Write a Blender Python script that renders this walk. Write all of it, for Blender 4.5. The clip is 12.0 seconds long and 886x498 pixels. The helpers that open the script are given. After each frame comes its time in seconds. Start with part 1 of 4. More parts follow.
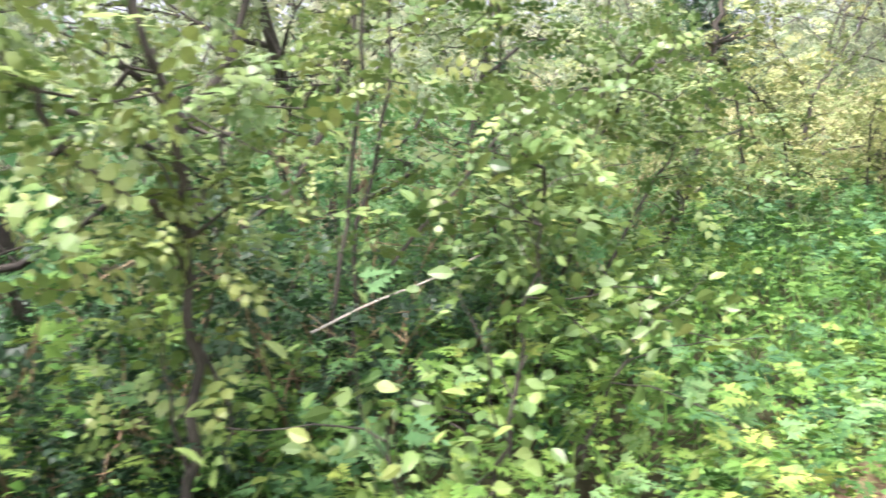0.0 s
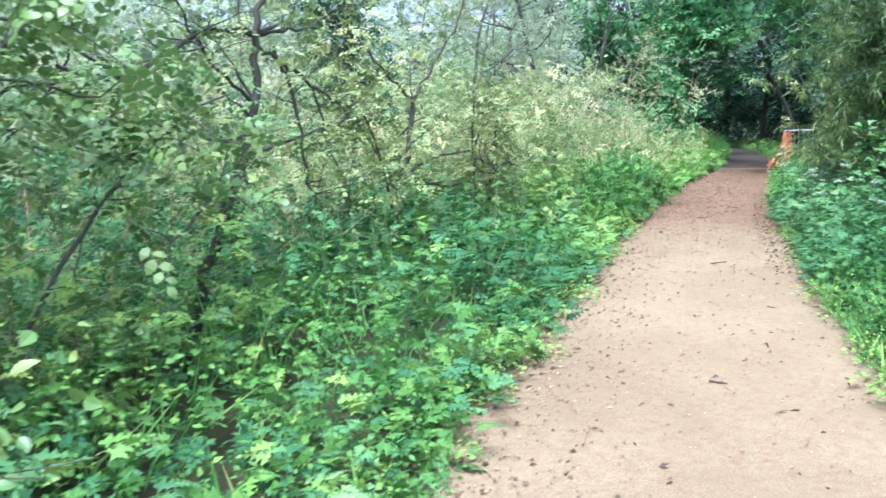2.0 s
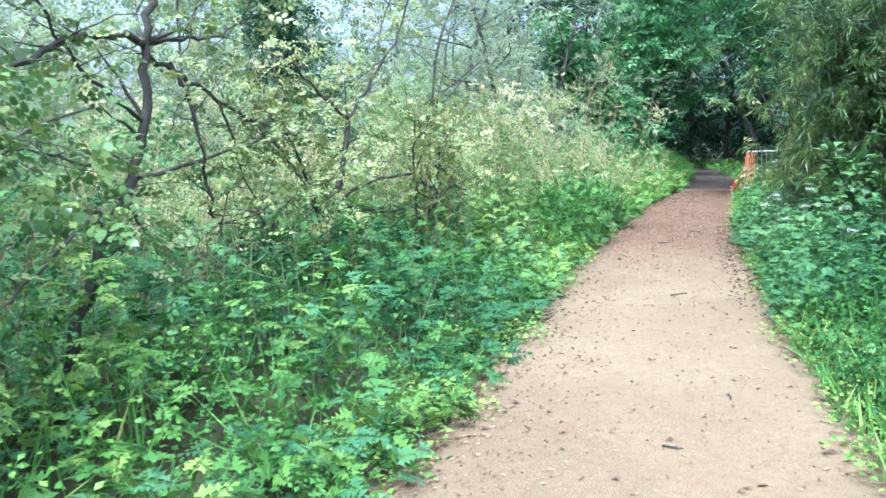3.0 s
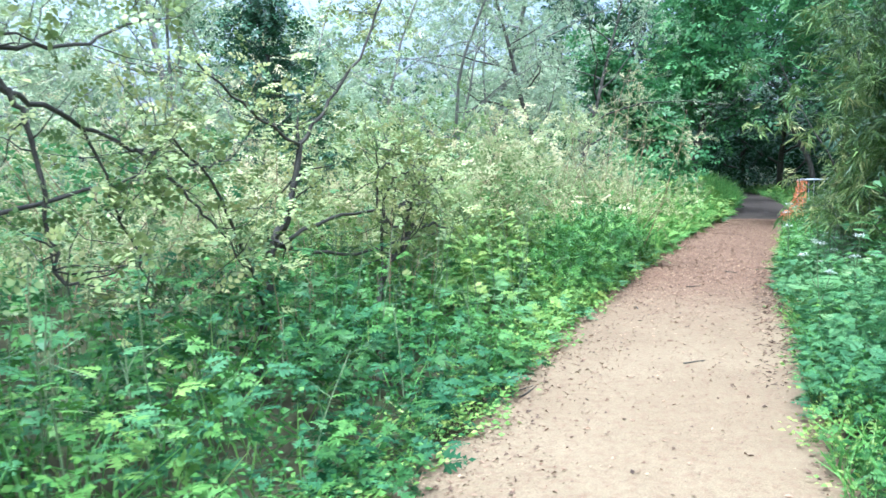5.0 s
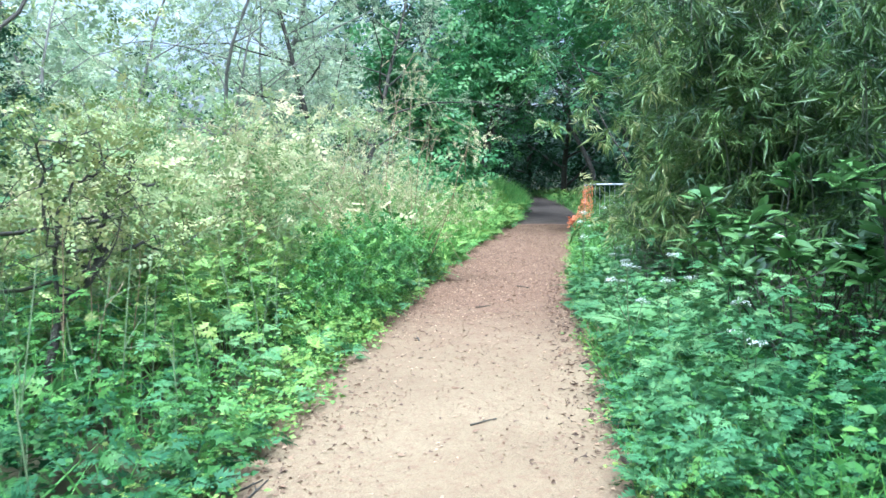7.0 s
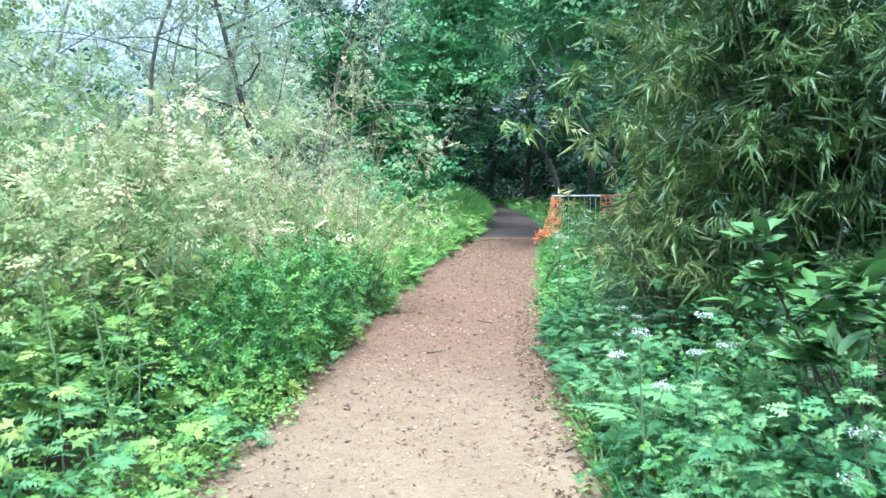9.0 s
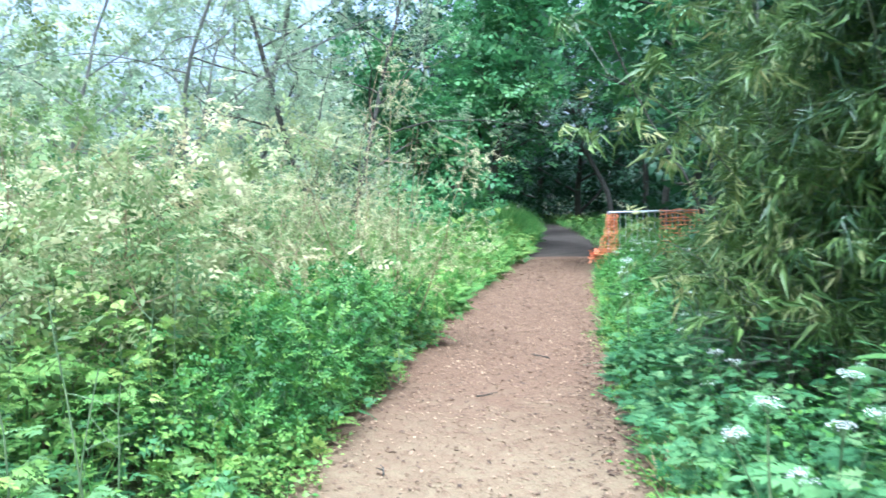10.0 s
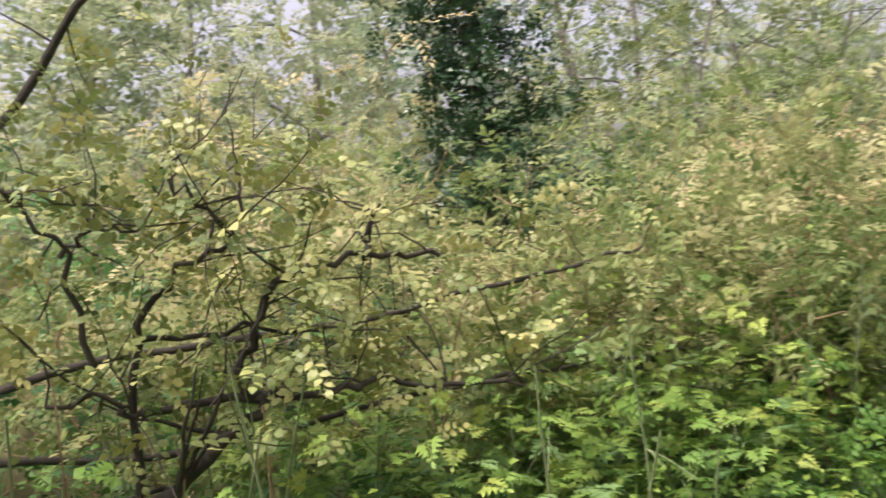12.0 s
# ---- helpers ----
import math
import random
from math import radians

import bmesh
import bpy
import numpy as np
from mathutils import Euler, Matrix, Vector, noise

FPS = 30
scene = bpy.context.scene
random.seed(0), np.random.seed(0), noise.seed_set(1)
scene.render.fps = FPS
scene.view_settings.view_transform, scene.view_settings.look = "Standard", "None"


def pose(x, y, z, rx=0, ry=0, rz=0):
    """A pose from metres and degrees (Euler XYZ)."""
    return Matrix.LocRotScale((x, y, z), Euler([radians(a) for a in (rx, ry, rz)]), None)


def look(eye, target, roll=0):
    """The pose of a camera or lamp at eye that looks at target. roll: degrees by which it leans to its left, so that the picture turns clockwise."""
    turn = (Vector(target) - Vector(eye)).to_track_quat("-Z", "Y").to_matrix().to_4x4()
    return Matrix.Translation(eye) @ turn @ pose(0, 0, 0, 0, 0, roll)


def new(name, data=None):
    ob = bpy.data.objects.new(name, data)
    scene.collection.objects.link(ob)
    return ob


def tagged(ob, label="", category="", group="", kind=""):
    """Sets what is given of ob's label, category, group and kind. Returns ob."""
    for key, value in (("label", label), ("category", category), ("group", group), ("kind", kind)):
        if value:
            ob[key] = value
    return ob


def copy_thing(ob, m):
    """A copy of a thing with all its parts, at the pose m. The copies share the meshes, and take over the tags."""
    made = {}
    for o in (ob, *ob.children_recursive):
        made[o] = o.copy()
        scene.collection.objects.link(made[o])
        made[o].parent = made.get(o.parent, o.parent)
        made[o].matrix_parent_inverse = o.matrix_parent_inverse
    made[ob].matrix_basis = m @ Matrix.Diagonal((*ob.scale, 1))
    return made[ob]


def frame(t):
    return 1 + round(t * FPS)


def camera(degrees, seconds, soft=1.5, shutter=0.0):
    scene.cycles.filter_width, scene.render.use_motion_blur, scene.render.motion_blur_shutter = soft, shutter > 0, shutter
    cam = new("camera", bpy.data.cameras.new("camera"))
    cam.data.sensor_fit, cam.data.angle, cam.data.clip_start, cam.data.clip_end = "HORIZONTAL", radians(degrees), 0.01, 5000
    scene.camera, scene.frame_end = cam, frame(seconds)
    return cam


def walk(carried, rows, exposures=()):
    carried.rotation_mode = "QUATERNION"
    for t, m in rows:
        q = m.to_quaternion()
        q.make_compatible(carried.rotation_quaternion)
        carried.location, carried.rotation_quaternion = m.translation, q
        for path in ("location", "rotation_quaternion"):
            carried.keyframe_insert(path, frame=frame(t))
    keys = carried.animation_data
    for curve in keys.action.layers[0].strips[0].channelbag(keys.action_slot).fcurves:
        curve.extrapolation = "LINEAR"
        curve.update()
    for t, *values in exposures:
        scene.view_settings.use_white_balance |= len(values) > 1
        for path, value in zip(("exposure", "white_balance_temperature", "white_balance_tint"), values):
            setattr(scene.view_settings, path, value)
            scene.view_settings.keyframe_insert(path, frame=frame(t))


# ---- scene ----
cam = camera(56.1, 12.0, 1.5, 0.3)
PATH = [
    (0, (0.097, 0.061, 1.428), (0.04, 2.039, 1.139), -0.8),
    (0.5, (0.508, 0.255, 1.4), (0.643, 2.231, 1.117), -0.6),
    (1, (0.826, 0.493, 1.371), (1.127, 2.447, 1.068), 1.1),
    (1.5, (1.098, 0.782, 1.389), (1.573, 2.699, 1.075), -0.2),
    (2, (1.393, 1.029, 1.388), (2.006, 2.911, 1.104), -1.8),
    (2.5, (1.641, 1.275, 1.377), (2.318, 3.142, 1.135), -1.4),
    (3, (1.87, 1.574, 1.394), (2.556, 3.437, 1.154), -1.7),
    (3.2, (1.988, 1.66, 1.393), (2.664, 3.527, 1.152), -1.8),
    (4.8, (2.814, 2.438, 1.467), (3.395, 4.342, 1.277), -1.8),
    (5, (2.922, 2.545, 1.478), (3.496, 4.452, 1.289), -1.2),
    (5.5, (3.164, 2.871, 1.461), (3.923, 4.712, 1.278), 0.1),
    (6, (3.412, 3.218, 1.469), (4.394, 4.951, 1.282), -0.0),
    (6.5, (3.642, 3.539, 1.479), (4.654, 5.253, 1.286), -0.2),
    (7, (3.873, 3.927, 1.472), (4.889, 5.639, 1.281), -0.7),
    (7.5, (4.132, 4.267, 1.467), (5.166, 5.968, 1.273), -0.9),
    (7.7, (4.239, 4.39, 1.473), (5.275, 6.09, 1.278), -0.5),
    (9.3, (5.02, 5.527, 1.533), (6.12, 7.188, 1.363), -0.5),
    (9.5, (5.119, 5.67, 1.522), (6.206, 7.341, 1.365), -0.6),
    (10, (5.369, 6.053, 1.522), (6.366, 7.782, 1.392), -1.7),
    (10.5, (5.558, 6.347, 1.535), (6.199, 8.239, 1.433), -1.9),
    (11, (5.712, 6.709, 1.528), (5.886, 8.7, 1.438), -2.7),
    (11.5, (5.917, 6.968, 1.51), (5.618, 8.944, 1.437), -4.2),
    (12, (6.08, 7.205, 1.512), (5.343, 9.063, 1.428), -4.3),
]
walk(cam, [(t, look(eye, target, roll)) for t, eye, target, roll in PATH],
     exposures=[(0.0, 2.28, 6250, 25), (0.5, 2.1, 6100, 18), (1.0, 2.08, 5300, 11), (1.4, 2.05, 5050, 10), (5.0, 2.07, 4850, 8), (10.0, 2.14, 4800, 6), (10.5, 1.92, 5600, 14), (11.0, 1.75, 6350, 21), (12.0, 1.32, 6900, 25)])

# ---- light ----
world = bpy.data.worlds.new("overcast_sky")
scene.world = world
world.use_nodes = True
wn = world.node_tree.nodes
sky = wn.new("ShaderNodeTexSky")
sky.sky_type, sky.sun_disc = "NISHITA", False
sky.sun_elevation, sky.sun_rotation = radians(70), radians(215)
sky.air_density, sky.dust_density, sky.ozone_density = 1.0, 7.0, 0.6
wn["Background"].inputs["Strength"].default_value = 0.13
overcast = wn.new("ShaderNodeHueSaturation")
overcast.inputs["Saturation"].default_value = 0.55
world.node_tree.links.new(sky.outputs[0], overcast.inputs["Color"])
world.node_tree.links.new(overcast.outputs[0], wn["Background"].inputs[0])
sun = new("sun", bpy.data.lights.new("sun", "SUN"))
sun.data.energy, sun.data.angle, sun.data.color = 1.4, radians(25), (1.0, 0.96, 0.9)
SUN_AZ, SUN_EL = radians(215), radians(70)
sun.matrix_world = look((0, 0, 30), (-30 * math.sin(SUN_AZ) * math.cos(SUN_EL), -30 * math.cos(SUN_AZ) * math.cos(SUN_EL), 30 - 30 * math.sin(SUN_EL)))

# ---- plan: s runs along the path, w to its right-hand side ----
U, W = np.array([0.63, 0.7766]), np.array([0.7766, -0.63])
RNG = np.random.default_rng(7)
LEFT = ([-6, 1, 4, 10.3, 13.7, 19.6, 27, 34, 40, 46, 54], [-0.75, -0.72, -0.74, -1.06, -1.2, -1.2, -0.8, -0.75, -0.9, -1.6, -3.0])
RIGHT = ([-6, 3, 6, 8.9, 11.4, 14, 17, 24, 28, 34, 40, 46, 54], [1.5, 1.35, 1.09, 0.85, 0.79, 0.66, 0.62, 0.72, 0.9, 0.75, 0.25, -0.5, -1.9])


def left_edge(s):
    return np.interp(s, *LEFT)


def right_edge(s):
    return np.interp(s, *RIGHT)


def xyz(s, w, z=0.0):
    s, w, z = np.broadcast_arrays(np.asarray(s, float), np.asarray(w, float), np.asarray(z, float))
    return np.stack([s * U[0] + w * W[0], s * U[1] + w * W[1], z], -1)


# ---- materials ----
def material(name):
    m = bpy.data.materials.new(name)
    m.use_nodes = True
    n, l = m.node_tree.nodes, m.node_tree.links
    return m, n, l, n["Principled BSDF"]


def ramp(n, stops):
    r = n.new("ShaderNodeValToRGB")
    e = r.color_ramp.elements
    while len(e) < len(stops):
        e.new(0.5)
    for item, (p, c) in zip(e, stops):
        item.position, item.color = p, (*c, 1)
    return r


def noise_node(n, l, scale, detail=4.0, rough=0.6, coord="Object"):
    tc = n.new("ShaderNodeTexCoord")
    t = n.new("ShaderNodeTexNoise")
    t.inputs["Scale"].default_value, t.inputs["Detail"].default_value, t.inputs["Roughness"].default_value = scale, detail, rough
    l.new(tc.outputs[coord], t.inputs["Vector"])
    return t


def leaf_material(name, stops, rough=0.5, through_light=0.3, spec=0.35):
    """Leaf blade: colour by its tone value, blotched at two scales, partly translucent."""
    m, n, l, p = material(name)
    tone = n.new("ShaderNodeAttribute")
    tone.attribute_name = "tone"
    isl = n.new("ShaderNodeNewGeometry")
    a = n.new("ShaderNodeMath")
    a.operation = "MULTIPLY_ADD"
    l.new(isl.outputs["Random Per Island"], a.inputs[0])
    a.inputs[1].default_value = 0.16
    l.new(tone.outputs["Fac"], a.inputs[2])
    big = noise_node(n, l, 0.9, 2)
    b = n.new("ShaderNodeMath")
    b.operation = "MULTIPLY_ADD"
    l.new(big.outputs["Fac"], b.inputs[0])
    b.inputs[1].default_value = 0.5
    l.new(a.outputs[0], b.inputs[2])
    c = n.new("ShaderNodeMath")
    c.operation = "SUBTRACT"
    l.new(b.outputs[0], c.inputs[0])
    c.inputs[1].default_value = 0.33
    r = ramp(n, stops)
    l.new(c.outputs[0], r.inputs["Fac"])
    fine = noise_node(n, l, 60.0, 2)
    hsv = n.new("ShaderNodeHueSaturation")
    mr = n.new("ShaderNodeMapRange")
    mr.inputs["To Min"].default_value, mr.inputs["To Max"].default_value = 0.75, 1.25
    l.new(fine.outputs["Fac"], mr.inputs["Value"])
    l.new(mr.outputs[0], hsv.inputs["Value"])
    l.new(r.outputs["Color"], hsv.inputs["Color"])
    l.new(hsv.outputs["Color"], p.inputs["Base Color"])
    p.inputs["Roughness"].default_value, p.inputs["Specular IOR Level"].default_value = rough, spec
    tr = n.new("ShaderNodeBsdfTranslucent")
    l.new(hsv.outputs["Color"], tr.inputs["Color"])
    mix = n.new("ShaderNodeMixShader")
    mix.inputs[0].default_value = through_light
    l.new(p.outputs[0], mix.inputs[1])
    l.new(tr.outputs[0], mix.inputs[2])
    l.new(mix.outputs[0], n["Material Output"].inputs["Surface"])
    return m


def rough_material(name, stops, scale, bump=0.3, rough=0.85, scale2=None, bump_dist=0.01, metal=0.0):
    m, n, l, p = material(name)
    t = noise_node(n, l, scale, 8, 0.65)
    r = ramp(n, stops)
    l.new(t.outputs["Fac"], r.inputs["Fac"])
    t2 = noise_node(n, l, scale2 or scale * 9, 5, 0.7)
    hsv = n.new("ShaderNodeHueSaturation")
    mr = n.new("ShaderNodeMapRange")
    mr.inputs["To Min"].default_value, mr.inputs["To Max"].default_value = 0.6, 1.4
    l.new(t2.outputs["Fac"], mr.inputs["Value"])
    l.new(mr.outputs[0], hsv.inputs["Value"])
    l.new(r.outputs["Color"], hsv.inputs["Color"])
    l.new(hsv.outputs["Color"], p.inputs["Base Color"])
    p.inputs["Roughness"].default_value, p.inputs["Metallic"].default_value = rough, metal
    bp = n.new("ShaderNodeBump")
    bp.inputs["Strength"].default_value, bp.inputs["Distance"].default_value = bump, bump_dist
    l.new(t2.outputs["Fac"], bp.inputs["Height"])
    l.new(bp.outputs[0], p.inputs["Normal"])
    return m


HERB = leaf_material("herb_leaf", [(0.0, (0.038, 0.111, 0.025)), (0.4, (0.090, 0.210, 0.040)), (0.75, (0.180, 0.301, 0.060)), (1.0, (0.286, 0.366, 0.080))], 0.5, 0.2, 0.25)
LACY = leaf_material("cow_parsley_leaf", [(0.0, (0.027, 0.094, 0.036)), (0.35, (0.059, 0.163, 0.060)), (0.7, (0.108, 0.234, 0.080)), (1.0, (0.207, 0.322, 0.121))], 0.62, 0.2, 0.22)
NETTLE = leaf_material("nettle_leaf", [(0.0, (0.025, 0.091, 0.019)), (0.5, (0.083, 0.202, 0.035)), (1.0, (0.201, 0.316, 0.054))], 0.45, 0.2, 0.25)
GRASS = leaf_material("grass_blade", [(0.0, (0.075, 0.213, 0.050)), (0.6, (0.200, 0.413, 0.088)), (1.0, (0.450, 0.500, 0.175))], 0.5)
THICKET = leaf_material("thicket_leaf", [(0.0, (0.067, 0.138, 0.035)), (0.3, (0.205, 0.285, 0.095)), (0.65, (0.430, 0.450, 0.220)), (1.0, (0.610, 0.520, 0.300))], 0.55, 0.45)
SHRUB = leaf_material("shrub_leaf", [(0.0, (0.040, 0.085, 0.028)), (0.45, (0.114, 0.178, 0.056)), (0.8, (0.270, 0.320, 0.105)), (1.0, (0.410, 0.410, 0.155))], 0.42, 0.2)
HAZEL = leaf_material("hazel_leaf", [(0.0, (0.045, 0.102, 0.031)), (0.5, (0.120, 0.204, 0.056)), (1.0, (0.269, 0.326, 0.094))], 0.38, 0.2)
TREE = leaf_material("tree_leaf", [(0.0, (0.038, 0.126, 0.043)), (0.5, (0.085, 0.221, 0.072)), (1.0, (0.209, 0.378, 0.111))], 0.45, 0.3)
# Willow leaf paled, the haze over the far trees put into its colour.
HAZEWILLOW = leaf_material("hazy_willow_leaf", [(0.0, (0.13, 0.20, 0.12)), (0.5, (0.28, 0.36, 0.20)), (1.0, (0.52, 0.53, 0.34))], 0.5, 0.5)
# Tree leaf darkened: shade of the tunnel and deep growth put into colour.
SHADELEAF = leaf_material("shade_dark_leaf", [(0.0, (0.011, 0.036, 0.014)), (0.6, (0.025, 0.072, 0.025)), (1.0, (0.050, 0.115, 0.036))], 0.5, 0.25)
HOLLY = leaf_material("holly_leaf", [(0.0, (0.018, 0.056, 0.024)), (0.6, (0.042, 0.112, 0.046)), (1.0, (0.085, 0.175, 0.070))], 0.32, 0.12, 0.5)
BAMBOO = leaf_material("bamboo_leaf", [(0.0, (0.027, 0.060, 0.018)), (0.4, (0.082, 0.148, 0.034)), (0.72, (0.165, 0.240, 0.064)), (1.0, (0.370, 0.375, 0.150))], 0.4, 0.2)
LAUREL = leaf_material("laurel_leaf", [(0.0, (0.034, 0.105, 0.036)), (0.6, (0.105, 0.200, 0.054)), (1.0, (0.260, 0.350, 0.105))], 0.2, 0.12, 0.65)
PETAL = leaf_material("white_petal", [(0.0, (0.55, 0.60, 0.50)), (1.0, (0.78, 0.80, 0.76))], 0.8, 0.12)
DRYLEAF = leaf_material("fallen_leaf", [(0.0, (0.07, 0.045, 0.03)), (0.5, (0.18, 0.11, 0.065)), (1.0, (0.40, 0.28, 0.17))], 0.8, 0.1)
STRAW = leaf_material("withered_leaf", [(0.0, (0.20, 0.13, 0.07)), (1.0, (0.48, 0.36, 0.20))], 0.7, 0.2)
BARK = rough_material("dark_bark", [(0.3, (0.022, 0.02, 0.014)), (0.7, (0.075, 0.068, 0.05))], 9, 0.6)
GREYBARK = rough_material("grey_bark", [(0.3, (0.09, 0.085, 0.07)), (0.7, (0.22, 0.21, 0.18))], 7, 0.5)
PALEWOOD = rough_material("bleached_stick", [(0.3, (0.35, 0.32, 0.26)), (0.7, (0.55, 0.52, 0.45))], 12, 0.3)
STALK = rough_material("green_stalk", [(0.3, (0.07, 0.13, 0.05)), (0.7, (0.16, 0.20, 0.09))], 15, 0.2, 0.6)
DRYSTALK = rough_material("dry_stalk", [(0.3, (0.13, 0.09, 0.05)), (0.7, (0.36, 0.27, 0.15))], 15, 0.2, 0.8)
CANE = rough_material("bamboo_cane", [(0.3, (0.03, 0.042, 0.018)), (0.7, (0.08, 0.095, 0.04))], 10, 0.2, 0.45)
SOIL = rough_material("woodland_soil", [(0.3, (0.035, 0.03, 0.018)), (0.5, (0.06, 0.06, 0.03)), (0.7, (0.09, 0.11, 0.04))], 2.0, 0.6, 0.95, 30)
EARTH = rough_material("dark_earth_path", [(0.3, (0.035, 0.028, 0.022)), (0.7, (0.075, 0.062, 0.05))], 1.5, 0.4, 0.9, 45)
GALV = rough_material("galvanised_steel", [(0.3, (0.42, 0.44, 0.46)), (0.7, (0.60, 0.62, 0.64))], 14, 0.05, 0.45, 60, metal=0.7)
ORANGE = rough_material("orange_plastic_mesh", [(0.3, (0.62, 0.20, 0.08)), (0.7, (0.78, 0.32, 0.15))], 6, 0.05, 0.5)

EARTH.node_tree.nodes["Principled BSDF"].inputs["Specular IOR Level"].default_value = 0.08
SOIL.node_tree.nodes["Principled BSDF"].inputs["Specular IOR Level"].default_value = 0.1


def sand_material():
    m, n, l, p = material("sandy_path")
    big = noise_node(n, l, 0.7, 5, 0.6)
    r = ramp(n, [(0.3, (0.165, 0.121, 0.071)), (0.5, (0.196, 0.147, 0.085)), (0.7, (0.224, 0.172, 0.101))])
    l.new(big.outputs["Fac"], r.inputs["Fac"])
    grain = noise_node(n, l, 140, 5, 0.75)
    vor = n.new("ShaderNodeTexVoronoi")
    vor.inputs["Scale"].default_value = 55
    tc = n.new("ShaderNodeTexCoord")
    l.new(tc.outputs["Object"], vor.inputs["Vector"])
    mr = n.new("ShaderNodeMapRange")
    mr.inputs["From Min"].default_value, mr.inputs["From Max"].default_value = 0.25, 0.75
    mr.inputs["To Min"].default_value, mr.inputs["To Max"].default_value = 0.45, 1.5
    l.new(grain.outputs["Fac"], mr.inputs["Value"])
    hsv = n.new("ShaderNodeHueSaturation")
    l.new(mr.outputs[0], hsv.inputs["Value"])
    l.new(r.outputs["Color"], hsv.inputs["Color"])
    # scattered darker and redder pebbles
    mid = noise_node(n, l, 16, 4, 0.7)
    pm = n.new("ShaderNodeMapRange")
    pm.inputs["From Min"].default_value, pm.inputs["From Max"].default_value = 0.47, 0.70
    pm.inputs["To Min"].default_value, pm.inputs["To Max"].default_value = 0.0, 0.62
    l.new(mid.outputs["Fac"], pm.inputs["Value"])
    mx = n.new("ShaderNodeMix")
    mx.data_type = "RGBA"
    l.new(pm.outputs[0], mx.inputs["Factor"])
    l.new(hsv.outputs["Color"], mx.inputs[6])
    mx.inputs[7].default_value = (0.15, 0.09, 0.055, 1)
    # leaf mulch trodden into the sand further along
    along = n.new("ShaderNodeVectorMath")
    along.operation = "DOT_PRODUCT"
    l.new(tc.outputs["Object"], along.inputs[0])
    along.inputs[1].default_value = (0.63, 0.7766, 0.0)
    reach = n.new("ShaderNodeMapRange")
    reach.inputs["From Min"].default_value, reach.inputs["From Max"].default_value = 10.2, 16.0
    reach.inputs["To Min"].default_value, reach.inputs["To Max"].default_value = -0.35, 0.55
    l.new(along.outputs["Value"], reach.inputs["Value"])
    patch = noise_node(n, l, 5.0, 6, 0.7)
    both = n.new("ShaderNodeMath")
    l.new(reach.outputs[0], both.inputs[0])
    l.new(patch.outputs["Fac"], both.inputs[1])
    cover = n.new("ShaderNodeMapRange")
    cover.inputs["From Min"].default_value, cover.inputs["From Max"].default_value = 0.35, 0.85
    cover.inputs["To Max"].default_value = 0.9
    l.new(both.outputs[0], cover.inputs["Value"])
    chips = ramp(n, [(0.3, (0.055, 0.033, 0.02)), (0.5, (0.135, 0.078, 0.046)), (0.7, (0.24, 0.155, 0.095))])
    l.new(grain.outputs["Fac"], chips.inputs["Fac"])
    mulch = n.new("ShaderNodeMix")
    mulch.data_type = "RGBA"
    l.new(cover.outputs[0], mulch.inputs["Factor"])
    l.new(mx.outputs[2], mulch.inputs[6])
    l.new(chips.outputs["Color"], mulch.inputs[7])
    l.new(mulch.outputs[2], p.inputs["Base Color"])
    p.inputs["Roughness"].default_value = 0.95
    p.inputs["Specular IOR Level"].default_value = 0.15
    bp = n.new("ShaderNodeBump")
    bp.inputs["Strength"].default_value, bp.inputs["Distance"].default_value = 0.5, 0.008
    l.new(vor.outputs["Distance"], bp.inputs["Height"])
    b2 = n.new("ShaderNodeBump")
    b2.inputs["Strength"].default_value, b2.inputs["Distance"].default_value = 0.4, 0.02
    l.new(mid.outputs["Fac"], b2.inputs["Height"])
    l.new(bp.outputs[0], b2.inputs["Normal"])
    l.new(b2.outputs[0], p.inputs["Normal"])
    return m


SAND = sand_material()


# ---- mesh tools ----
class Soup:
    """Triangles gathered from many small shapes, each vertex with its plant's tone."""

    def __init__(self):
        self.v, self.t, self.c, self.n = [], [], [], 0

    def add(self, v, t, tone=0.5):
        v, t = np.asarray(v, float), np.asarray(t, int)
        self.v.append(v)
        self.t.append(t + self.n)
        self.c.append(np.broadcast_to(np.asarray(tone, float), (len(v),)))
        self.n += len(v)

    def place(self, shape, m, p, tone=0.5):
        """Lays a shape at every 3x3 matrix of m and place of p."""
        sv, st = shape
        k = len(sv)
        v = np.einsum("nij,kj->nki", m, sv) + p[:, None, :]
        t = st[None] + (np.arange(len(p)) * k)[:, None, None]
        tone = np.broadcast_to(np.asarray(tone, float), (len(p),))
        self.add(v.reshape(-1, 3), t.reshape(-1, 3), np.repeat(tone, k))

    def mesh(self, name, mat, smooth=False):
        v, t, c = np.concatenate(self.v), np.concatenate(self.t), np.concatenate(self.c)
        me = bpy.data.meshes.new(name)
        me.vertices.add(len(v))
        me.vertices.foreach_set("co", v.astype(np.float32).ravel())
        me.loops.add(t.size)
        me.loops.foreach_set("vertex_index", t.astype(np.int32).ravel())
        me.polygons.add(len(t))
        me.polygons.foreach_set("loop_start", np.arange(0, t.size, 3, dtype=np.int32))
        me.update(calc_edges=True)
        a = me.attributes.new("tone", "FLOAT", "POINT")
        a.data.foreach_set("value", c.astype(np.float32))
        me.polygons.foreach_set("use_smooth", np.full(len(t), smooth))
        me.materials.append(mat)
        return me

    def part(self, name, mat, parent=None, label="", smooth=False):
        ob = new(name, self.mesh(name, mat, smooth))
        if parent:
            ob.parent = parent
        return tagged(ob, label) if label else ob


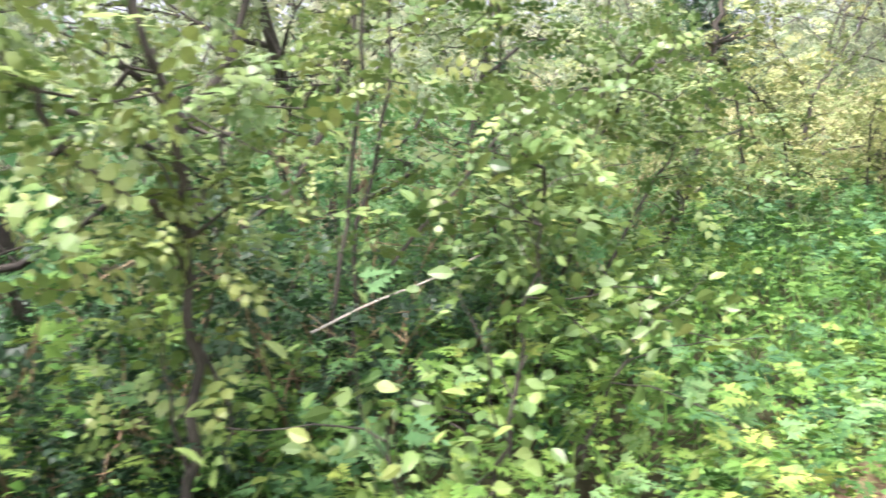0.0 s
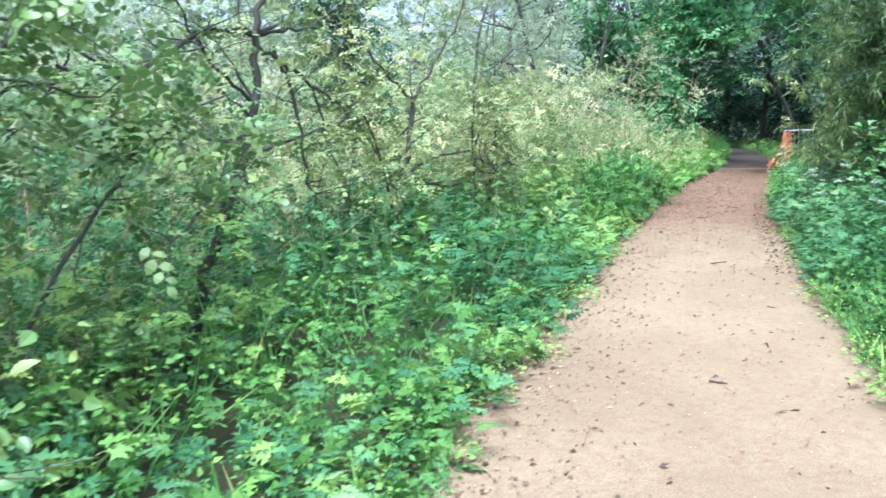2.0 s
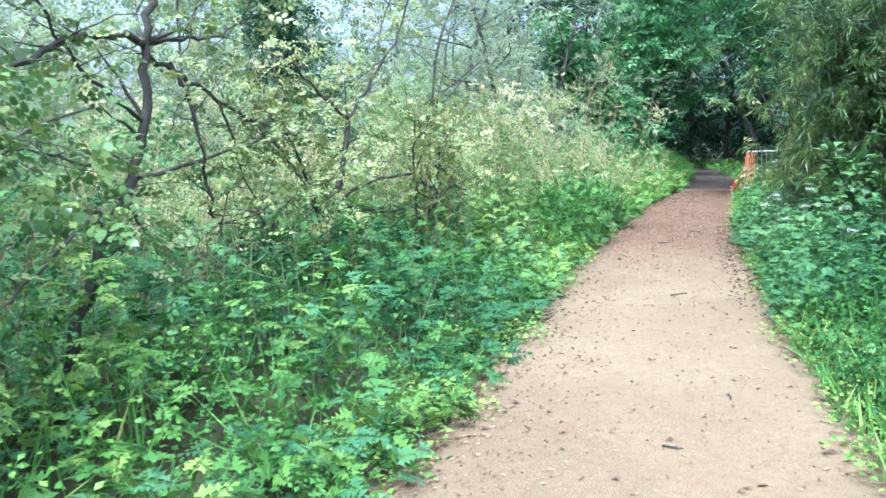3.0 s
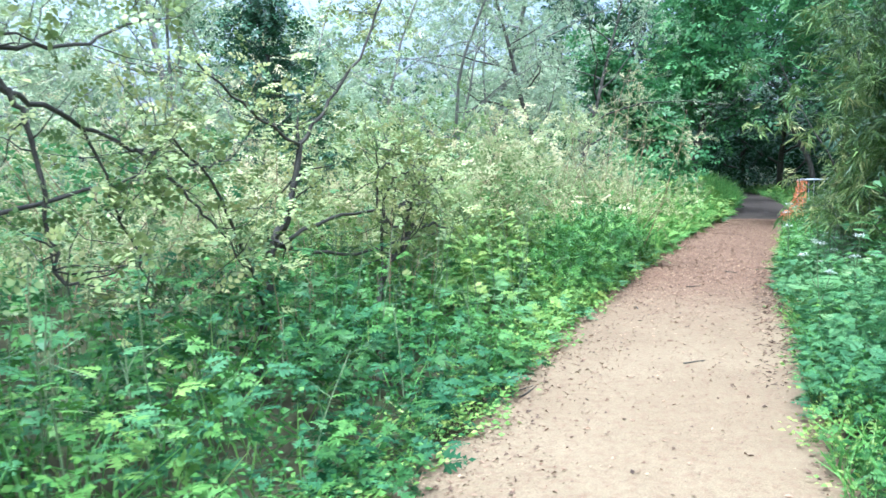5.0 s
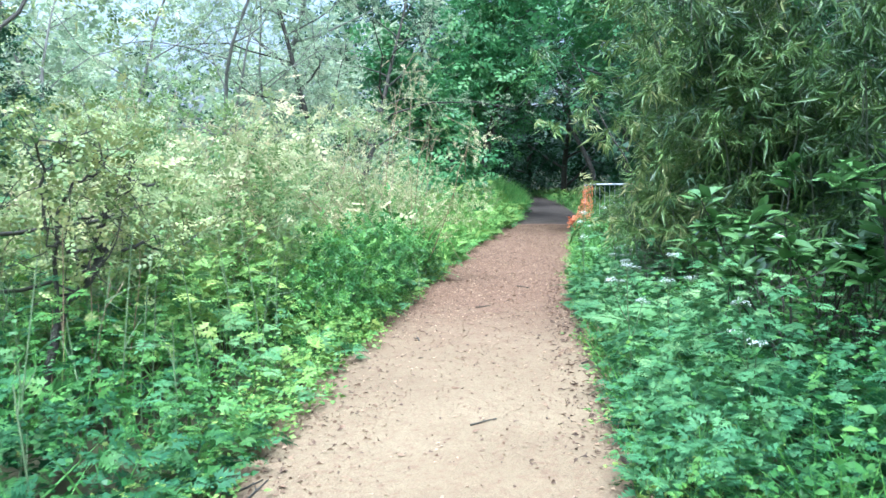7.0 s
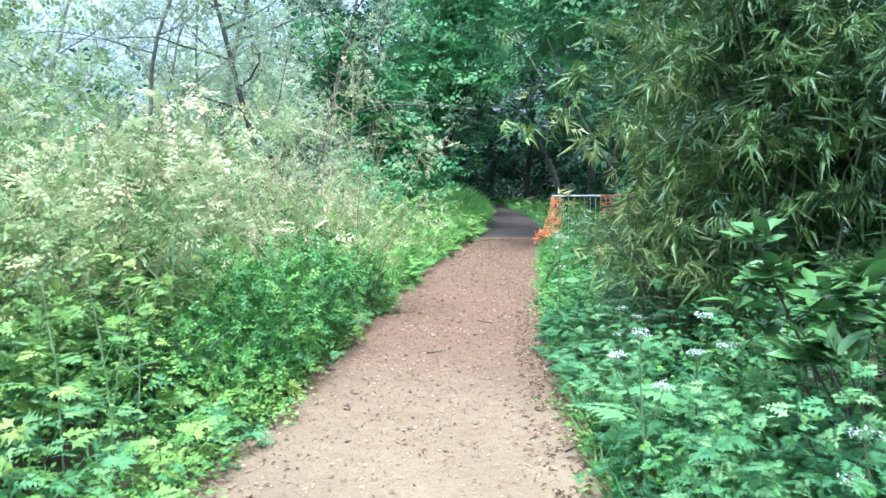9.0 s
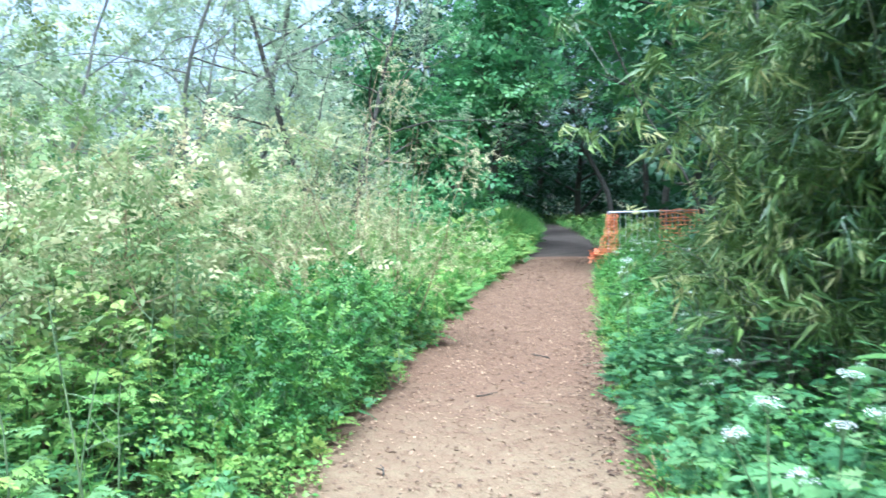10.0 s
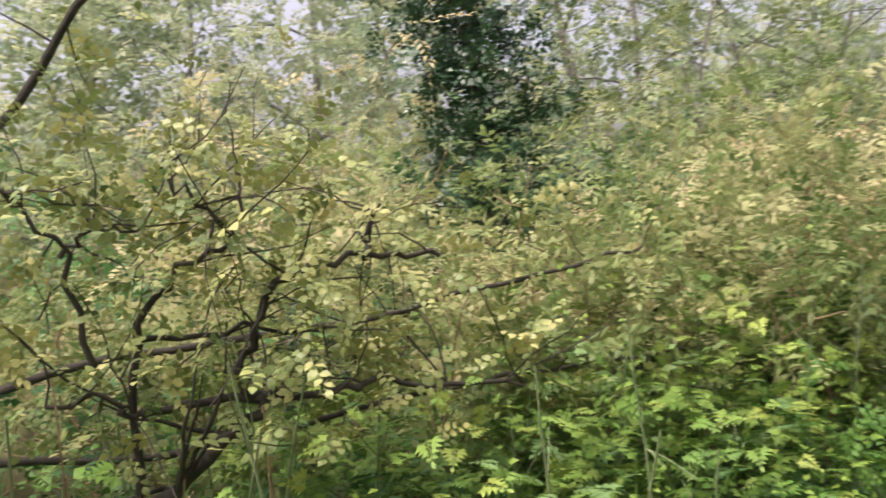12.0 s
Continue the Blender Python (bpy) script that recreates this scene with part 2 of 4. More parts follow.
def unit(a):
    return a / np.maximum(np.linalg.norm(a, axis=-1, keepdims=True), 1e-9)


def frames(d, size, flat=0.7, rng=RNG, width=None):
    """Matrices that turn a leaf's length to d and its face more or less to the sky."""
    y = unit(d)
    ref = rng.normal(size=y.shape) * (1 - flat) + np.array([0, 0, 1.0]) * flat
    x = unit(np.cross(y, ref))
    z = np.cross(x, y)
    size = np.broadcast_to(np.asarray(size, float), (len(y),))[:, None]
    wide = size if width is None else size * np.broadcast_to(np.asarray(width, float), (len(y),))[:, None]
    return np.stack([x * wide, y * size, z * size], -1)


def blade(width, fold=0.12, droop=0.15, wide_at=0.42):
    v = np.array([(0, 0, 0), (-width / 2, wide_at, fold * width), (0, wide_at, -0.02), (width / 2, wide_at, fold * width), (0, 1, -droop)])
    return v, np.array([(0, 2, 1), (0, 3, 2), (1, 2, 4), (2, 3, 4)])


def two_step_blade(width, droop=0.25):
    """A longer blade with five cross ribs, for leaves that are seen large."""
    v, t = [], []
    for i, (y, k) in enumerate(((0, 0.12), (0.2, 0.75), (0.45, 1.0), (0.72, 0.7), (0.9, 0.3))):
        z = -droop * y * y
        v += [(-width / 2 * k, y, z + 0.1 * width * k), (0, y, z), (width / 2 * k, y, z + 0.1 * width * k)]
        if i:
            b = 3 * i
            t += [(b - 3, b - 2, b + 1), (b - 3, b + 1, b), (b - 2, b - 1, b + 2), (b - 2, b + 2, b + 1)]
    v.append((0, 1, -droop))
    t += [(12, 13, 15), (13, 14, 15)]
    return np.array(v, float), np.array(t)


def frond(pairs, lobes, droop=0.3):
    """A feathery compound leaf: pairs of side sprays, each of several lobes."""
    v, t = [], []

    def small_lobe(px, py, dx, dy, ln, wd):
        b = len(v)
        nx, ny = -dy * wd, dx * wd
        for ax, ay in ((px, py), (px + dx * ln * 0.7 + nx, py + dy * ln * 0.7 + ny), (px + dx * ln - nx * 0.6, py + dy * ln - ny * 0.6)):
            v.append((ax, ay, -droop * ay * ay - 0.35 * abs(ax) * abs(ax)))
        t.append((b, b + 2, b + 1))

    def lobe(px, py, dx, dy, ln, wd):
        b = len(v)
        nx, ny = -dy * wd, dx * wd
        for ax, ay in ((px, py), (px + dx * ln * 0.5 + nx, py + dy * ln * 0.5 + ny), (px + dx * ln, py + dy * ln), (px + dx * ln * 0.5 - nx, py + dy * ln * 0.5 - ny)):
            v.append((ax, ay, -droop * ay * ay - 0.35 * abs(ax) * abs(ax)))
        t.extend([(b, b + 2, b + 1), (b, b + 3, b + 2)])

    for k in range(pairs):
        y0 = 0.22 + 0.72 * k / pairs
        ln = 0.46 * (1 - k / (pairs + 0.6))
        for side in (-1, 1):
            dx, dy = side * 0.86, 0.5
            lobe(side * 0.01, y0, dx, dy, ln, ln * (0.2 if lobes > 1 else 0.26))
            for j in range(1, lobes):
                f = 0.25 + 0.5 * (j - 1) / max(1, lobes - 1)
                for s2 in (-1, 1):
                    ex, ey = dx * 0.6 - s2 * dy * 0.8, dy * 0.6 + s2 * dx * 0.8
                    small_lobe(dx * ln * f, y0 + dy * ln * f, ex, ey, ln * 0.5, ln * 0.15)
    lobe(0, 0.86, 0, 1, 0.2, 0.06)
    b = len(v)
    for y in (0, 0.5, 0.95):
        v += [(-0.008, y, -droop * y * y - 0.004), (0.008, y, -droop * y * y - 0.004)]
    t += [(b, b + 1, b + 3), (b, b + 3, b + 2), (b + 2, b + 3, b + 5), (b + 2, b + 5, b + 4)]
    return np.array(v, float), np.array(t)


DIAMOND = (np.array([(0, 0, 0), (-0.3, 0.45, 0.06), (0.3, 0.45, 0.06), (0, 1, -0.1)]), np.array([(0, 2, 1), (1, 2, 3)]))
BIGOVATE, LAURELLEAF = two_step_blade(0.62, 0.2), two_step_blade(0.38, 0.2)


def spray(leaves, leaf, width, seed, droop=0.25):
    """A twig with leaves to both sides, each tilted a little its own way."""
    rng = np.random.default_rng(seed)
    v, t = [], []
    for k in range(leaves):
        f = 0.15 + 0.8 * k / (leaves - 1)
        side = 0.0 if k == leaves - 1 else (-1) ** k * rng.uniform(0.7, 1.15)
        d = np.array([side, 0.75, rng.uniform(-0.45, 0.15)])
        d /= np.linalg.norm(d)
        n = np.array([rng.normal() * 0.35, rng.normal() * 0.35, 1.0])
        x = np.cross(d, n)
        x /= np.linalg.norm(x)
        z = np.cross(x, d)
        ln = leaf * rng.uniform(0.75, 1.2)
        o = np.array([0, f, -droop * f * f])
        i = len(v)
        v += [o, o + d * ln * 0.45 - x * ln * width + z * ln * 0.05, o + d * ln * 0.45 + x * ln * width + z * ln * 0.05, o + d * ln - z * ln * 0.08]
        t += [(i, i + 2, i + 1), (i + 1, i + 2, i + 3)]
    i = len(v)
    v += [np.array([-0.008, 0, 0]), np.array([0.008, 0, 0]), np.array([0, 0.95, -droop * 0.9])]
    t += [(i, i + 1, i + 2)]
    return np.array(v), np.array(t)


def round_spray(leaves, leaf, width, seed, droop=0.25):
    """A twig with broad ovate leaves, rounder than the far kind."""
    rng = np.random.default_rng(seed)
    v, t = [], []
    for k in range(leaves):
        f = 0.15 + 0.8 * k / (leaves - 1)
        side = 0.0 if k == leaves - 1 else (-1) ** k * rng.uniform(0.7, 1.15)
        d = unit(np.array([side, 0.75, rng.uniform(-0.45, 0.15)]))
        x = unit(np.cross(d, np.array([rng.normal() * 0.35, rng.normal() * 0.35, 1.0])))
        z = np.cross(x, d)
        ln = leaf * rng.uniform(0.75, 1.2)
        o = np.array([0, f, -droop * f * f])
        i = len(v)
        v.append(o)
        for y, w in ((0.28, 0.85), (0.62, 0.9)):
            v += [o + (d * y - x * width * w + z * 0.05) * ln, o + (d * y + x * width * w + z * 0.05) * ln]
        v.append(o + (d - z * 0.1) * ln)
        t += [(i, i + 2, i + 1), (i + 1, i + 2, i + 4), (i + 1, i + 4, i + 3), (i + 3, i + 4, i + 5)]
    i = len(v)
    v += [np.array([-0.008, 0, 0]), np.array([0.008, 0, 0]), np.array([0, 0.95, -droop * 0.9])]
    t.append((i, i + 1, i + 2))
    return np.array(v), np.array(t)


def fan(leaves, width, seed):
    """A hanging twig end with narrow leaves to both sides."""
    rng = np.random.default_rng(seed)
    sv, st = blade(width, 0.1, 0.35, 0.3)
    v, t = [], []
    for k in range(leaves):
        a = (-1) ** k * rng.uniform(0.1, 0.95)
        y = np.array([math.sin(a), math.cos(a), rng.uniform(-0.9, 0.15)])
        y /= np.linalg.norm(y)
        x = np.cross(y, np.array([rng.normal() * 0.7, rng.normal() * 0.7, 1.0]))
        x /= np.linalg.norm(x)
        m = np.stack([x, y, np.cross(x, y)], -1) * rng.uniform(0.6, 1.15)
        t.append(st + len(v) * len(sv))
        v.append(sv @ m.T + np.array([rng.normal() * 0.05, 0.75 * k / leaves, -0.1 * k / leaves]))
    return np.concatenate(v), np.concatenate(t)


SPRAY, NARROWSPRAY, BUNCH = spray(8, 0.30, 0.30, 1), spray(9, 0.30, 0.17, 2), fan(7, 0.15, 3)
ROUNDSPRAY = round_spray(7, 0.30, 0.33, 4)
FERN, FERNMID, FERNFAR = frond(6, 2), frond(4, 2, 0.35), frond(4, 1)
BLADEGRASS = blade(0.05, 0.1, 0.45, 0.35)


def tube(soup, pts, r0, r1, sides=6, tone=0.5):
    pts = np.asarray(pts, float)
    n = len(pts)
    tan = unit(np.gradient(pts, axis=0))
    ref = np.array([0.31, 0.17, 0.93]) if abs(tan[0, 2]) < 0.8 else np.array([0.93, 0.31, 0.17])
    a = unit(np.cross(tan, ref))
    b = np.cross(tan, a)
    r = (r0 + (r1 - r0) * np.linspace(0, 1, n))[:, None, None]
    ang = np.linspace(0, 2 * np.pi, sides, endpoint=False)[None, :, None]
    v = pts[:, None] + r * (np.cos(ang) * a[:, None] + np.sin(ang) * b[:, None])
    i, j = np.meshgrid(np.arange(n - 1), np.arange(sides), indexing="ij")
    k = (j + 1) % sides
    q = np.stack([i * sides + j, i * sides + k, (i + 1) * sides + k, (i + 1) * sides + j], -1).reshape(-1, 4)
    t = np.concatenate([q[:, [0, 1, 2]], q[:, [0, 2, 3]]])
    soup.add(v.reshape(-1, 3), t, tone)


def wander(start, d, length, steps, amount, lift=0.0, rng=RNG):
    """A crooked line that grows from start towards d."""
    pts, d = [np.asarray(start, float)], unit(np.asarray(d, float))
    for _ in range(steps):
        d = unit(d + rng.normal(size=3) * amount + np.array([0, 0, lift]))
        pts.append(pts[-1] + d * length / steps)
    return np.array(pts)


def smooth_line(pts, steps=4):
    """A rounded line through a few bends."""
    p = np.asarray(pts, float)
    q = np.vstack([2 * p[0] - p[1], p, 2 * p[-1] - p[-2]])
    out = []
    for i in range(1, len(q) - 2):
        for k in range(steps):
            t = k / steps
            out.append(0.5 * (2 * q[i] + (q[i + 1] - q[i - 1]) * t + (2 * q[i - 1] - 5 * q[i] + 4 * q[i + 1] - q[i + 2]) * t * t
                              + (3 * q[i] - q[i - 1] - 3 * q[i + 1] + q[i + 2]) * t ** 3))
    out.append(p[-1])
    return np.array(out)


def empty(name, at, label, category, group=""):
    ob = new(name)
    ob.location = at
    return tagged(ob, label, category, group)


def hang(parent, ob):
    """Parents a mesh that was built in world places."""
    ob.parent = parent
    ob.matrix_parent_inverse = Matrix.Translation(parent.location).inverted()
    return ob


def leaves_round(soup, centres, count, spread, shape, size, rng, flat=0.6, down=0.2, tone=None):
    """Leaves scattered in tufts round the twig ends."""
    if shape is SPRAY or shape is NARROWSPRAY or shape is ROUNDSPRAY:
        count, size = count // 6, size * 3.4
    idx = rng.integers(0, len(centres), count)
    p = centres[idx] + rng.normal(size=(count, 3)) * spread
    d = rng.normal(size=(count, 3))
    d[:, 2] = d[:, 2] * 0.5 - down
    tuft = rng.random(len(centres))[idx]
    tn = np.clip(0.3 + 0.4 * tuft + rng.normal(size=count) * 0.1, 0, 1) if tone is None else np.clip(tone + (tuft - 0.5) * 0.3 + rng.normal(size=count) * 0.12, 0, 1)
    soup.place(shape, frames(d, size * rng.uniform(0.6, 1.25, count), flat, rng), p, tn)


def woody(name, base, height, radius, label, category, seed, bark, leaf, shape, leaf_size, leaf_count, limbs=10, first=0.3, reach=0.45,
          stems=1, lean=(0, 0), spread=0.16, twigs=5, rise=0.35, group="", tone=None, crook=0.1):
    """A tree or shrub: crooked stems with limbs and twigs, and leaves in tufts round the twigs."""
    rng = np.random.default_rng(seed)
    base = np.asarray(base, float)
    thing = empty(name, base, label, category, group)
    trunk, crown, tips = Soup(), Soup(), []
    for k in range(stems):
        a = rng.uniform(0, 2 * np.pi)
        d = np.array([lean[0] + (0.28 * np.cos(a) if stems > 1 else 0), lean[1] + (0.28 * np.sin(a) if stems > 1 else 0), 1.0])
        h = height * (1 if k == 0 else rng.uniform(0.65, 0.95))
        line = wander(base + np.array([np.cos(a), np.sin(a), 0]) * (radius * 1.2 if stems > 1 else 0) - np.array([0, 0, 0.05]), d, h, 14, crook, 0.03, rng)
        tube(trunk, line, radius, radius * 0.15, 8)
        for i in range(limbs):
            f = first + (0.97 - first) * (i + rng.random()) / limbs
            at = line[int(f * 14)] + (line[min(14, int(f * 14) + 1)] - line[int(f * 14)]) * (f * 14 - int(f * 14))
            a = i * 2.4 + rng.uniform(-0.5, 0.5)
            ln = height * reach * (1.15 - 0.75 * f) * rng.uniform(0.7, 1.2)
            limb = wander(at, (np.cos(a), np.sin(a), rise), ln, 7, 0.2, 0.04, rng)
            r = radius * (1.0 - 0.8 * f) * 0.5
            boughs = Soup()
            tube(boughs, limb, r, r * 0.2, 5)
            for j in range(twigs):
                b = limb[rng.integers(2, 8)]
                tw = wander(b, rng.normal(size=3) * 0.8 + (limb[-1] - limb[0]) / ln * 0.7, ln * rng.uniform(0.25, 0.5), 4, 0.25, 0.02, rng)
                tube(boughs, tw, max(0.003, r * 0.3), 0.002, 3)
                tips.append(tw[2:])
            tips.append(limb[4:])
            hang(thing, boughs.part("limb", bark, smooth=True))
    tips = np.concatenate(tips)
    hang(thing, trunk.part("trunk", bark, smooth=True))
    if leaf_count:
        leaves_round(crown, tips, leaf_count, spread, shape, leaf_size, rng, tone=tone)
        hang(thing, crown.part("crown", leaf))
    return thing


# ---- ground and path ----
def sheet(name, s_list, w_of, z_of, mat, label, cols, tags="structure"):
    so = Soup()
    s = np.asarray(s_list, float)
    f = np.linspace(0, 1, cols)
    S = np.repeat(s[:, None], cols, 1)
    lo, hi = w_of(s)
    Wd = lo[:, None] + (hi - lo)[:, None] * f[None]
    Z = z_of(S, Wd, f)
    v = xyz(S, Wd, Z).reshape(-1, 3)
    i, j = np.meshgrid(np.arange(len(s) - 1), np.arange(cols - 1), indexing="ij")
    a = (i * cols + j).ravel()
    t = np.concatenate([np.stack([a, a + 1, a + cols + 1], -1), np.stack([a, a + cols + 1, a + cols], -1)])
    so.add(v, t)
    return tagged(so.part(name, mat, smooth=True), label, name.split("_")[-1], kind=tags)


def ripple(s, w, k=1.0):
    return 0.004 * k * (np.sin(s * 2.1 + w * 1.3) + np.sin(s * 0.9 - w * 2.7 + 1.0) + 0.6 * np.sin(s * 5.3 + w * 4.1))


ground = sheet("ground", np.concatenate([[-600, -200, -80], np.linspace(-30, 70, 101), [110, 250, 700]]),
               lambda s: (np.full(len(s), -500.0), np.full(len(s), 500.0)),
               lambda S, Wd, f: np.full(S.shape, -0.03), SOIL, "dark woodland soil under leaf litter", 41)
S_END = 27.6
ragged = lambda s, k: 0.05 * np.sin(s * 3.1 + k) + 0.04 * np.sin(s * 7.7 + 2 * k) + 0.02 * np.sin(s * 17 + k)
path = sheet("footpath", np.linspace(-6, S_END, 340), lambda s: (left_edge(s) - 0.14 + ragged(s, 1), right_edge(s) + 0.14 + ragged(s, 4)),
             lambda S, Wd, f: ripple(S, Wd) - 0.035 * np.clip((np.abs(f - 0.5) - 0.42) / 0.08, 0, 1)[None], SAND,
             "sandy tan hoggin footpath strewn with leaf bits", 31)
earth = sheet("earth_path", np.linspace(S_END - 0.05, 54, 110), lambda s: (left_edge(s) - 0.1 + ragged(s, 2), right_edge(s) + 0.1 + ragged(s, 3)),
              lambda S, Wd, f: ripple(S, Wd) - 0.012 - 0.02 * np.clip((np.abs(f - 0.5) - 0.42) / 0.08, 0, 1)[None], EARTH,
              "dark earth path under the trees", 15)


def fallen_leaves():
    rng = np.random.default_rng(3)
    so = Soup()
    n = 30000
    s = rng.uniform(0.5, 27, n)
    f = np.where(rng.random(n) < 0.5, rng.beta(0.5, 0.5, n), rng.random(n))
    lo, hi = left_edge(s) - 0.1, right_edge(s) + 0.1
    keep = rng.random(n) < 0.12 + 0.5 * (f < 0.2) * (s < 12) + 0.88 * np.clip((s - 10) / 6, 0, 1) + 0.3 * (np.abs(f - 0.5) > 0.4)
    s, f, lo, hi = s[keep], f[keep], lo[keep], hi[keep]
    w = lo + (hi - lo) * f
    p = xyz(s, w, ripple(s, w) + 0.006)
    m = 22000
    s2 = 9.5 + 17.5 * rng.random(m) ** 1.3
    s2 = s2[rng.random(m) < np.clip((s2 - 10.5) / 4.5, 0.08, 1)]
    m = len(s2)
    w2 = left_edge(s2) - 0.05 + (right_edge(s2) - left_edge(s2) + 0.1) * rng.random(m)
    a = rng.uniform(0, 2 * np.pi, m)
    so.place(DIAMOND, frames(np.stack([np.cos(a), np.sin(a), rng.normal(size=m) * 0.2], -1), np.clip(rng.gamma(2.0, 0.008, m) + 0.005, 0, 0.045), 0.8, rng), xyz(s2, w2, ripple(s2, w2) + 0.007), rng.beta(1.1, 1.3, m))
    m = 2600
    s2 = rng.uniform(1.5, 11, m)
    w2 = np.where(rng.random(m) < 0.62, left_edge(s2) + 0.02 + 0.6 * rng.random(m) ** 1.6, left_edge(s2) + (right_edge(s2) - left_edge(s2)) * rng.random(m))
    a = rng.uniform(0, 2 * np.pi, m)
    so.place(blade(0.6, 0.3, 0.2), frames(np.stack([np.cos(a), np.sin(a), rng.normal(size=m) * 0.25], -1), np.clip(rng.gamma(1.8, 0.007, m) + 0.004, 0, 0.04), 0.75, rng), xyz(s2, w2, ripple(s2, w2) + 0.007), rng.uniform(0.1, 0.75, m))
    # dark and straw coloured litter gathered along the shaded edge
    m = 1900
    s2 = rng.uniform(9.6, 16.5, m)
    w2 = right_edge(s2) + 0.12 - 0.42 * rng.random(m) ** 1.7
    a = rng.uniform(0, 2 * np.pi, m)
    so.place(blade(0.32, 0.3, 0.2), frames(np.stack([np.cos(a), np.sin(a), rng.normal(size=m) * 0.3], -1), rng.uniform(0.015, 0.055, m), 0.75, rng), xyz(s2, w2, ripple(s2, w2) + 0.01), np.where(rng.random(m) < 0.2, 0.85, rng.uniform(0, 0.35, m)))
    a = rng.uniform(0, 2 * np.pi, len(s))
    d = np.stack([np.cos(a), np.sin(a), rng.normal(size=len(s)) * 0.15], -1)
    so.place(blade(0.55, 0.2, -0.1), frames(d, rng.gamma(2.5, 0.006, len(s)) + 0.005, 0.85, rng), p, rng.random(len(s)))
    return tagged(so.part("fallen_leaves", DRYLEAF), "brown and straw coloured leaf bits scattered on the path", "leaf litter", kind="stuff")


fallen_leaves()


def twig(s, w, turn, length, seed):
    rng = np.random.default_rng(seed)
    so = Soup()
    line = wander((0, 0, 0), (1, 0, 0), length, 6, 0.12, 0, rng)
    line[:, 2] = 0.006
    tube(so, line, 0.006, 0.003, 5)
    tube(so, wander(line[3], (0.7, 0.6, 0), length * 0.3, 3, 0.1, 0, rng) * (1, 1, 0) + (0, 0, 0.006), 0.004, 0.002, 4)
    ob = tagged(so.part("twig", BARK), "short dry brown twig lying on the sandy path", "twig", "twigs on the path")
    ob.matrix_basis = pose(*xyz(s, w, float(ripple(s, w)) + 0.002), 0, 0, turn)


for k, (s, w, a, ln) in enumerate([(10.12, 0.0, 10, 0.2), (8.9, -0.9, 30, 0.3), (9.0, -1.0, 5, 0.22), (9.4, 0.85, 60, 0.3), (12.9, 0.62, 25, 0.25), (12.4, -0.7, 70, 0.18),
                                 (14.2, -0.4, -20, 0.2), (7.0, 0.5, 50, 0.12), (6.2, 0.2, -35, 0.1), (11.7, 0.66, 15, 0.35), (12.1, 0.7, -30, 0.3), (15.6, 0.1, 80, 0.25)]):
    twig(s, w, a, ln, k)


def straw_tuft(s, w, seed):
    """Withered leaf blades bent over the path edge."""
    rng = np.random.default_rng(seed)
    so = Soup()
    n = 26
    d = np.stack([rng.normal(size=n) * 0.5, rng.normal(size=n) * 0.5, rng.uniform(0.3, 1.0, n)], -1)
    so.place(two_step_blade(0.12, 0.9), frames(d, rng.uniform(0.08, 0.18, n), 0.3, rng), rng.normal(size=(n, 3)) * (0.05, 0.05, 0) + (0, 0, 0.0), rng.uniform(0.8, 1.0, n))
    ob = tagged(so.part("straw_tuft", STRAW), "withered straw coloured leaf tuft at the path edge", "plant", "withered tufts")
    ob.location = xyz(s, w, 0)


for k, (s, w) in enumerate([(12.45, 0.84), (12.75, 0.9)]):
    straw_tuft(s, w, 80 + k)


# ---- left verge: herbs, nettles, grass ----
def herb_bank(name, seed, count, s_range, w_of, height_of, leaf, shape, fronds, size_k, label, category, flat=0.65, tone_mid=0.5, up=(0.1, 0.9), drift=None):
    """A bank of leafy herbs that nobody could count: each a spray of leaves on its stem."""
    rng = np.random.default_rng(seed)
    so = Soup()
    s = rng.uniform(*s_range, count)
    w = w_of(s, rng.random(count))
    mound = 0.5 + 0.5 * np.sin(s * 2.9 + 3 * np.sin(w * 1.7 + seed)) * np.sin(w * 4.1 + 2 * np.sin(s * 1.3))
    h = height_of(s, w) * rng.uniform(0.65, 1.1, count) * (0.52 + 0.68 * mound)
    # Hollows between the mounds get the darker tone.
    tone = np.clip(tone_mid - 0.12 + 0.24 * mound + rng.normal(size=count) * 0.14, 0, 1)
    if drift is not None:
        tone = np.clip(tone + drift(s, w), 0, 1)
    for k in range(fronds):
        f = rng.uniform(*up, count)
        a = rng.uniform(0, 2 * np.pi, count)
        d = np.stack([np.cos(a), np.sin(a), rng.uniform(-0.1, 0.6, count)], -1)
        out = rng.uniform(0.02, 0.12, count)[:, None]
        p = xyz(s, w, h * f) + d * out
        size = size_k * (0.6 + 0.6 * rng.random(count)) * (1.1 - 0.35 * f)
        # Low leaves darker, upper ones paler: shade inside the bank put into colour.
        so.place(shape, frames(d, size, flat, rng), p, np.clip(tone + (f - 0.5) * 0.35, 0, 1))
    return tagged(so.part(name, leaf), label, category, kind="stuff")


def bank_height(s, w):
    """Height of the left bank: low at the path, a metre and more inside."""
    d = left_edge(s) - w
    return np.clip(0.12 + 0.85 * np.clip(d, 0, 2.0) ** 0.8, 0.1, 1.15) * np.where(s < 5, 0.85, 1.0)


def right_height(s, w):
    d = w - right_edge(s)
    return np.clip(0.26 + 0.85 * np.clip(d, 0, 2) ** 0.62, 0.1, 0.95)


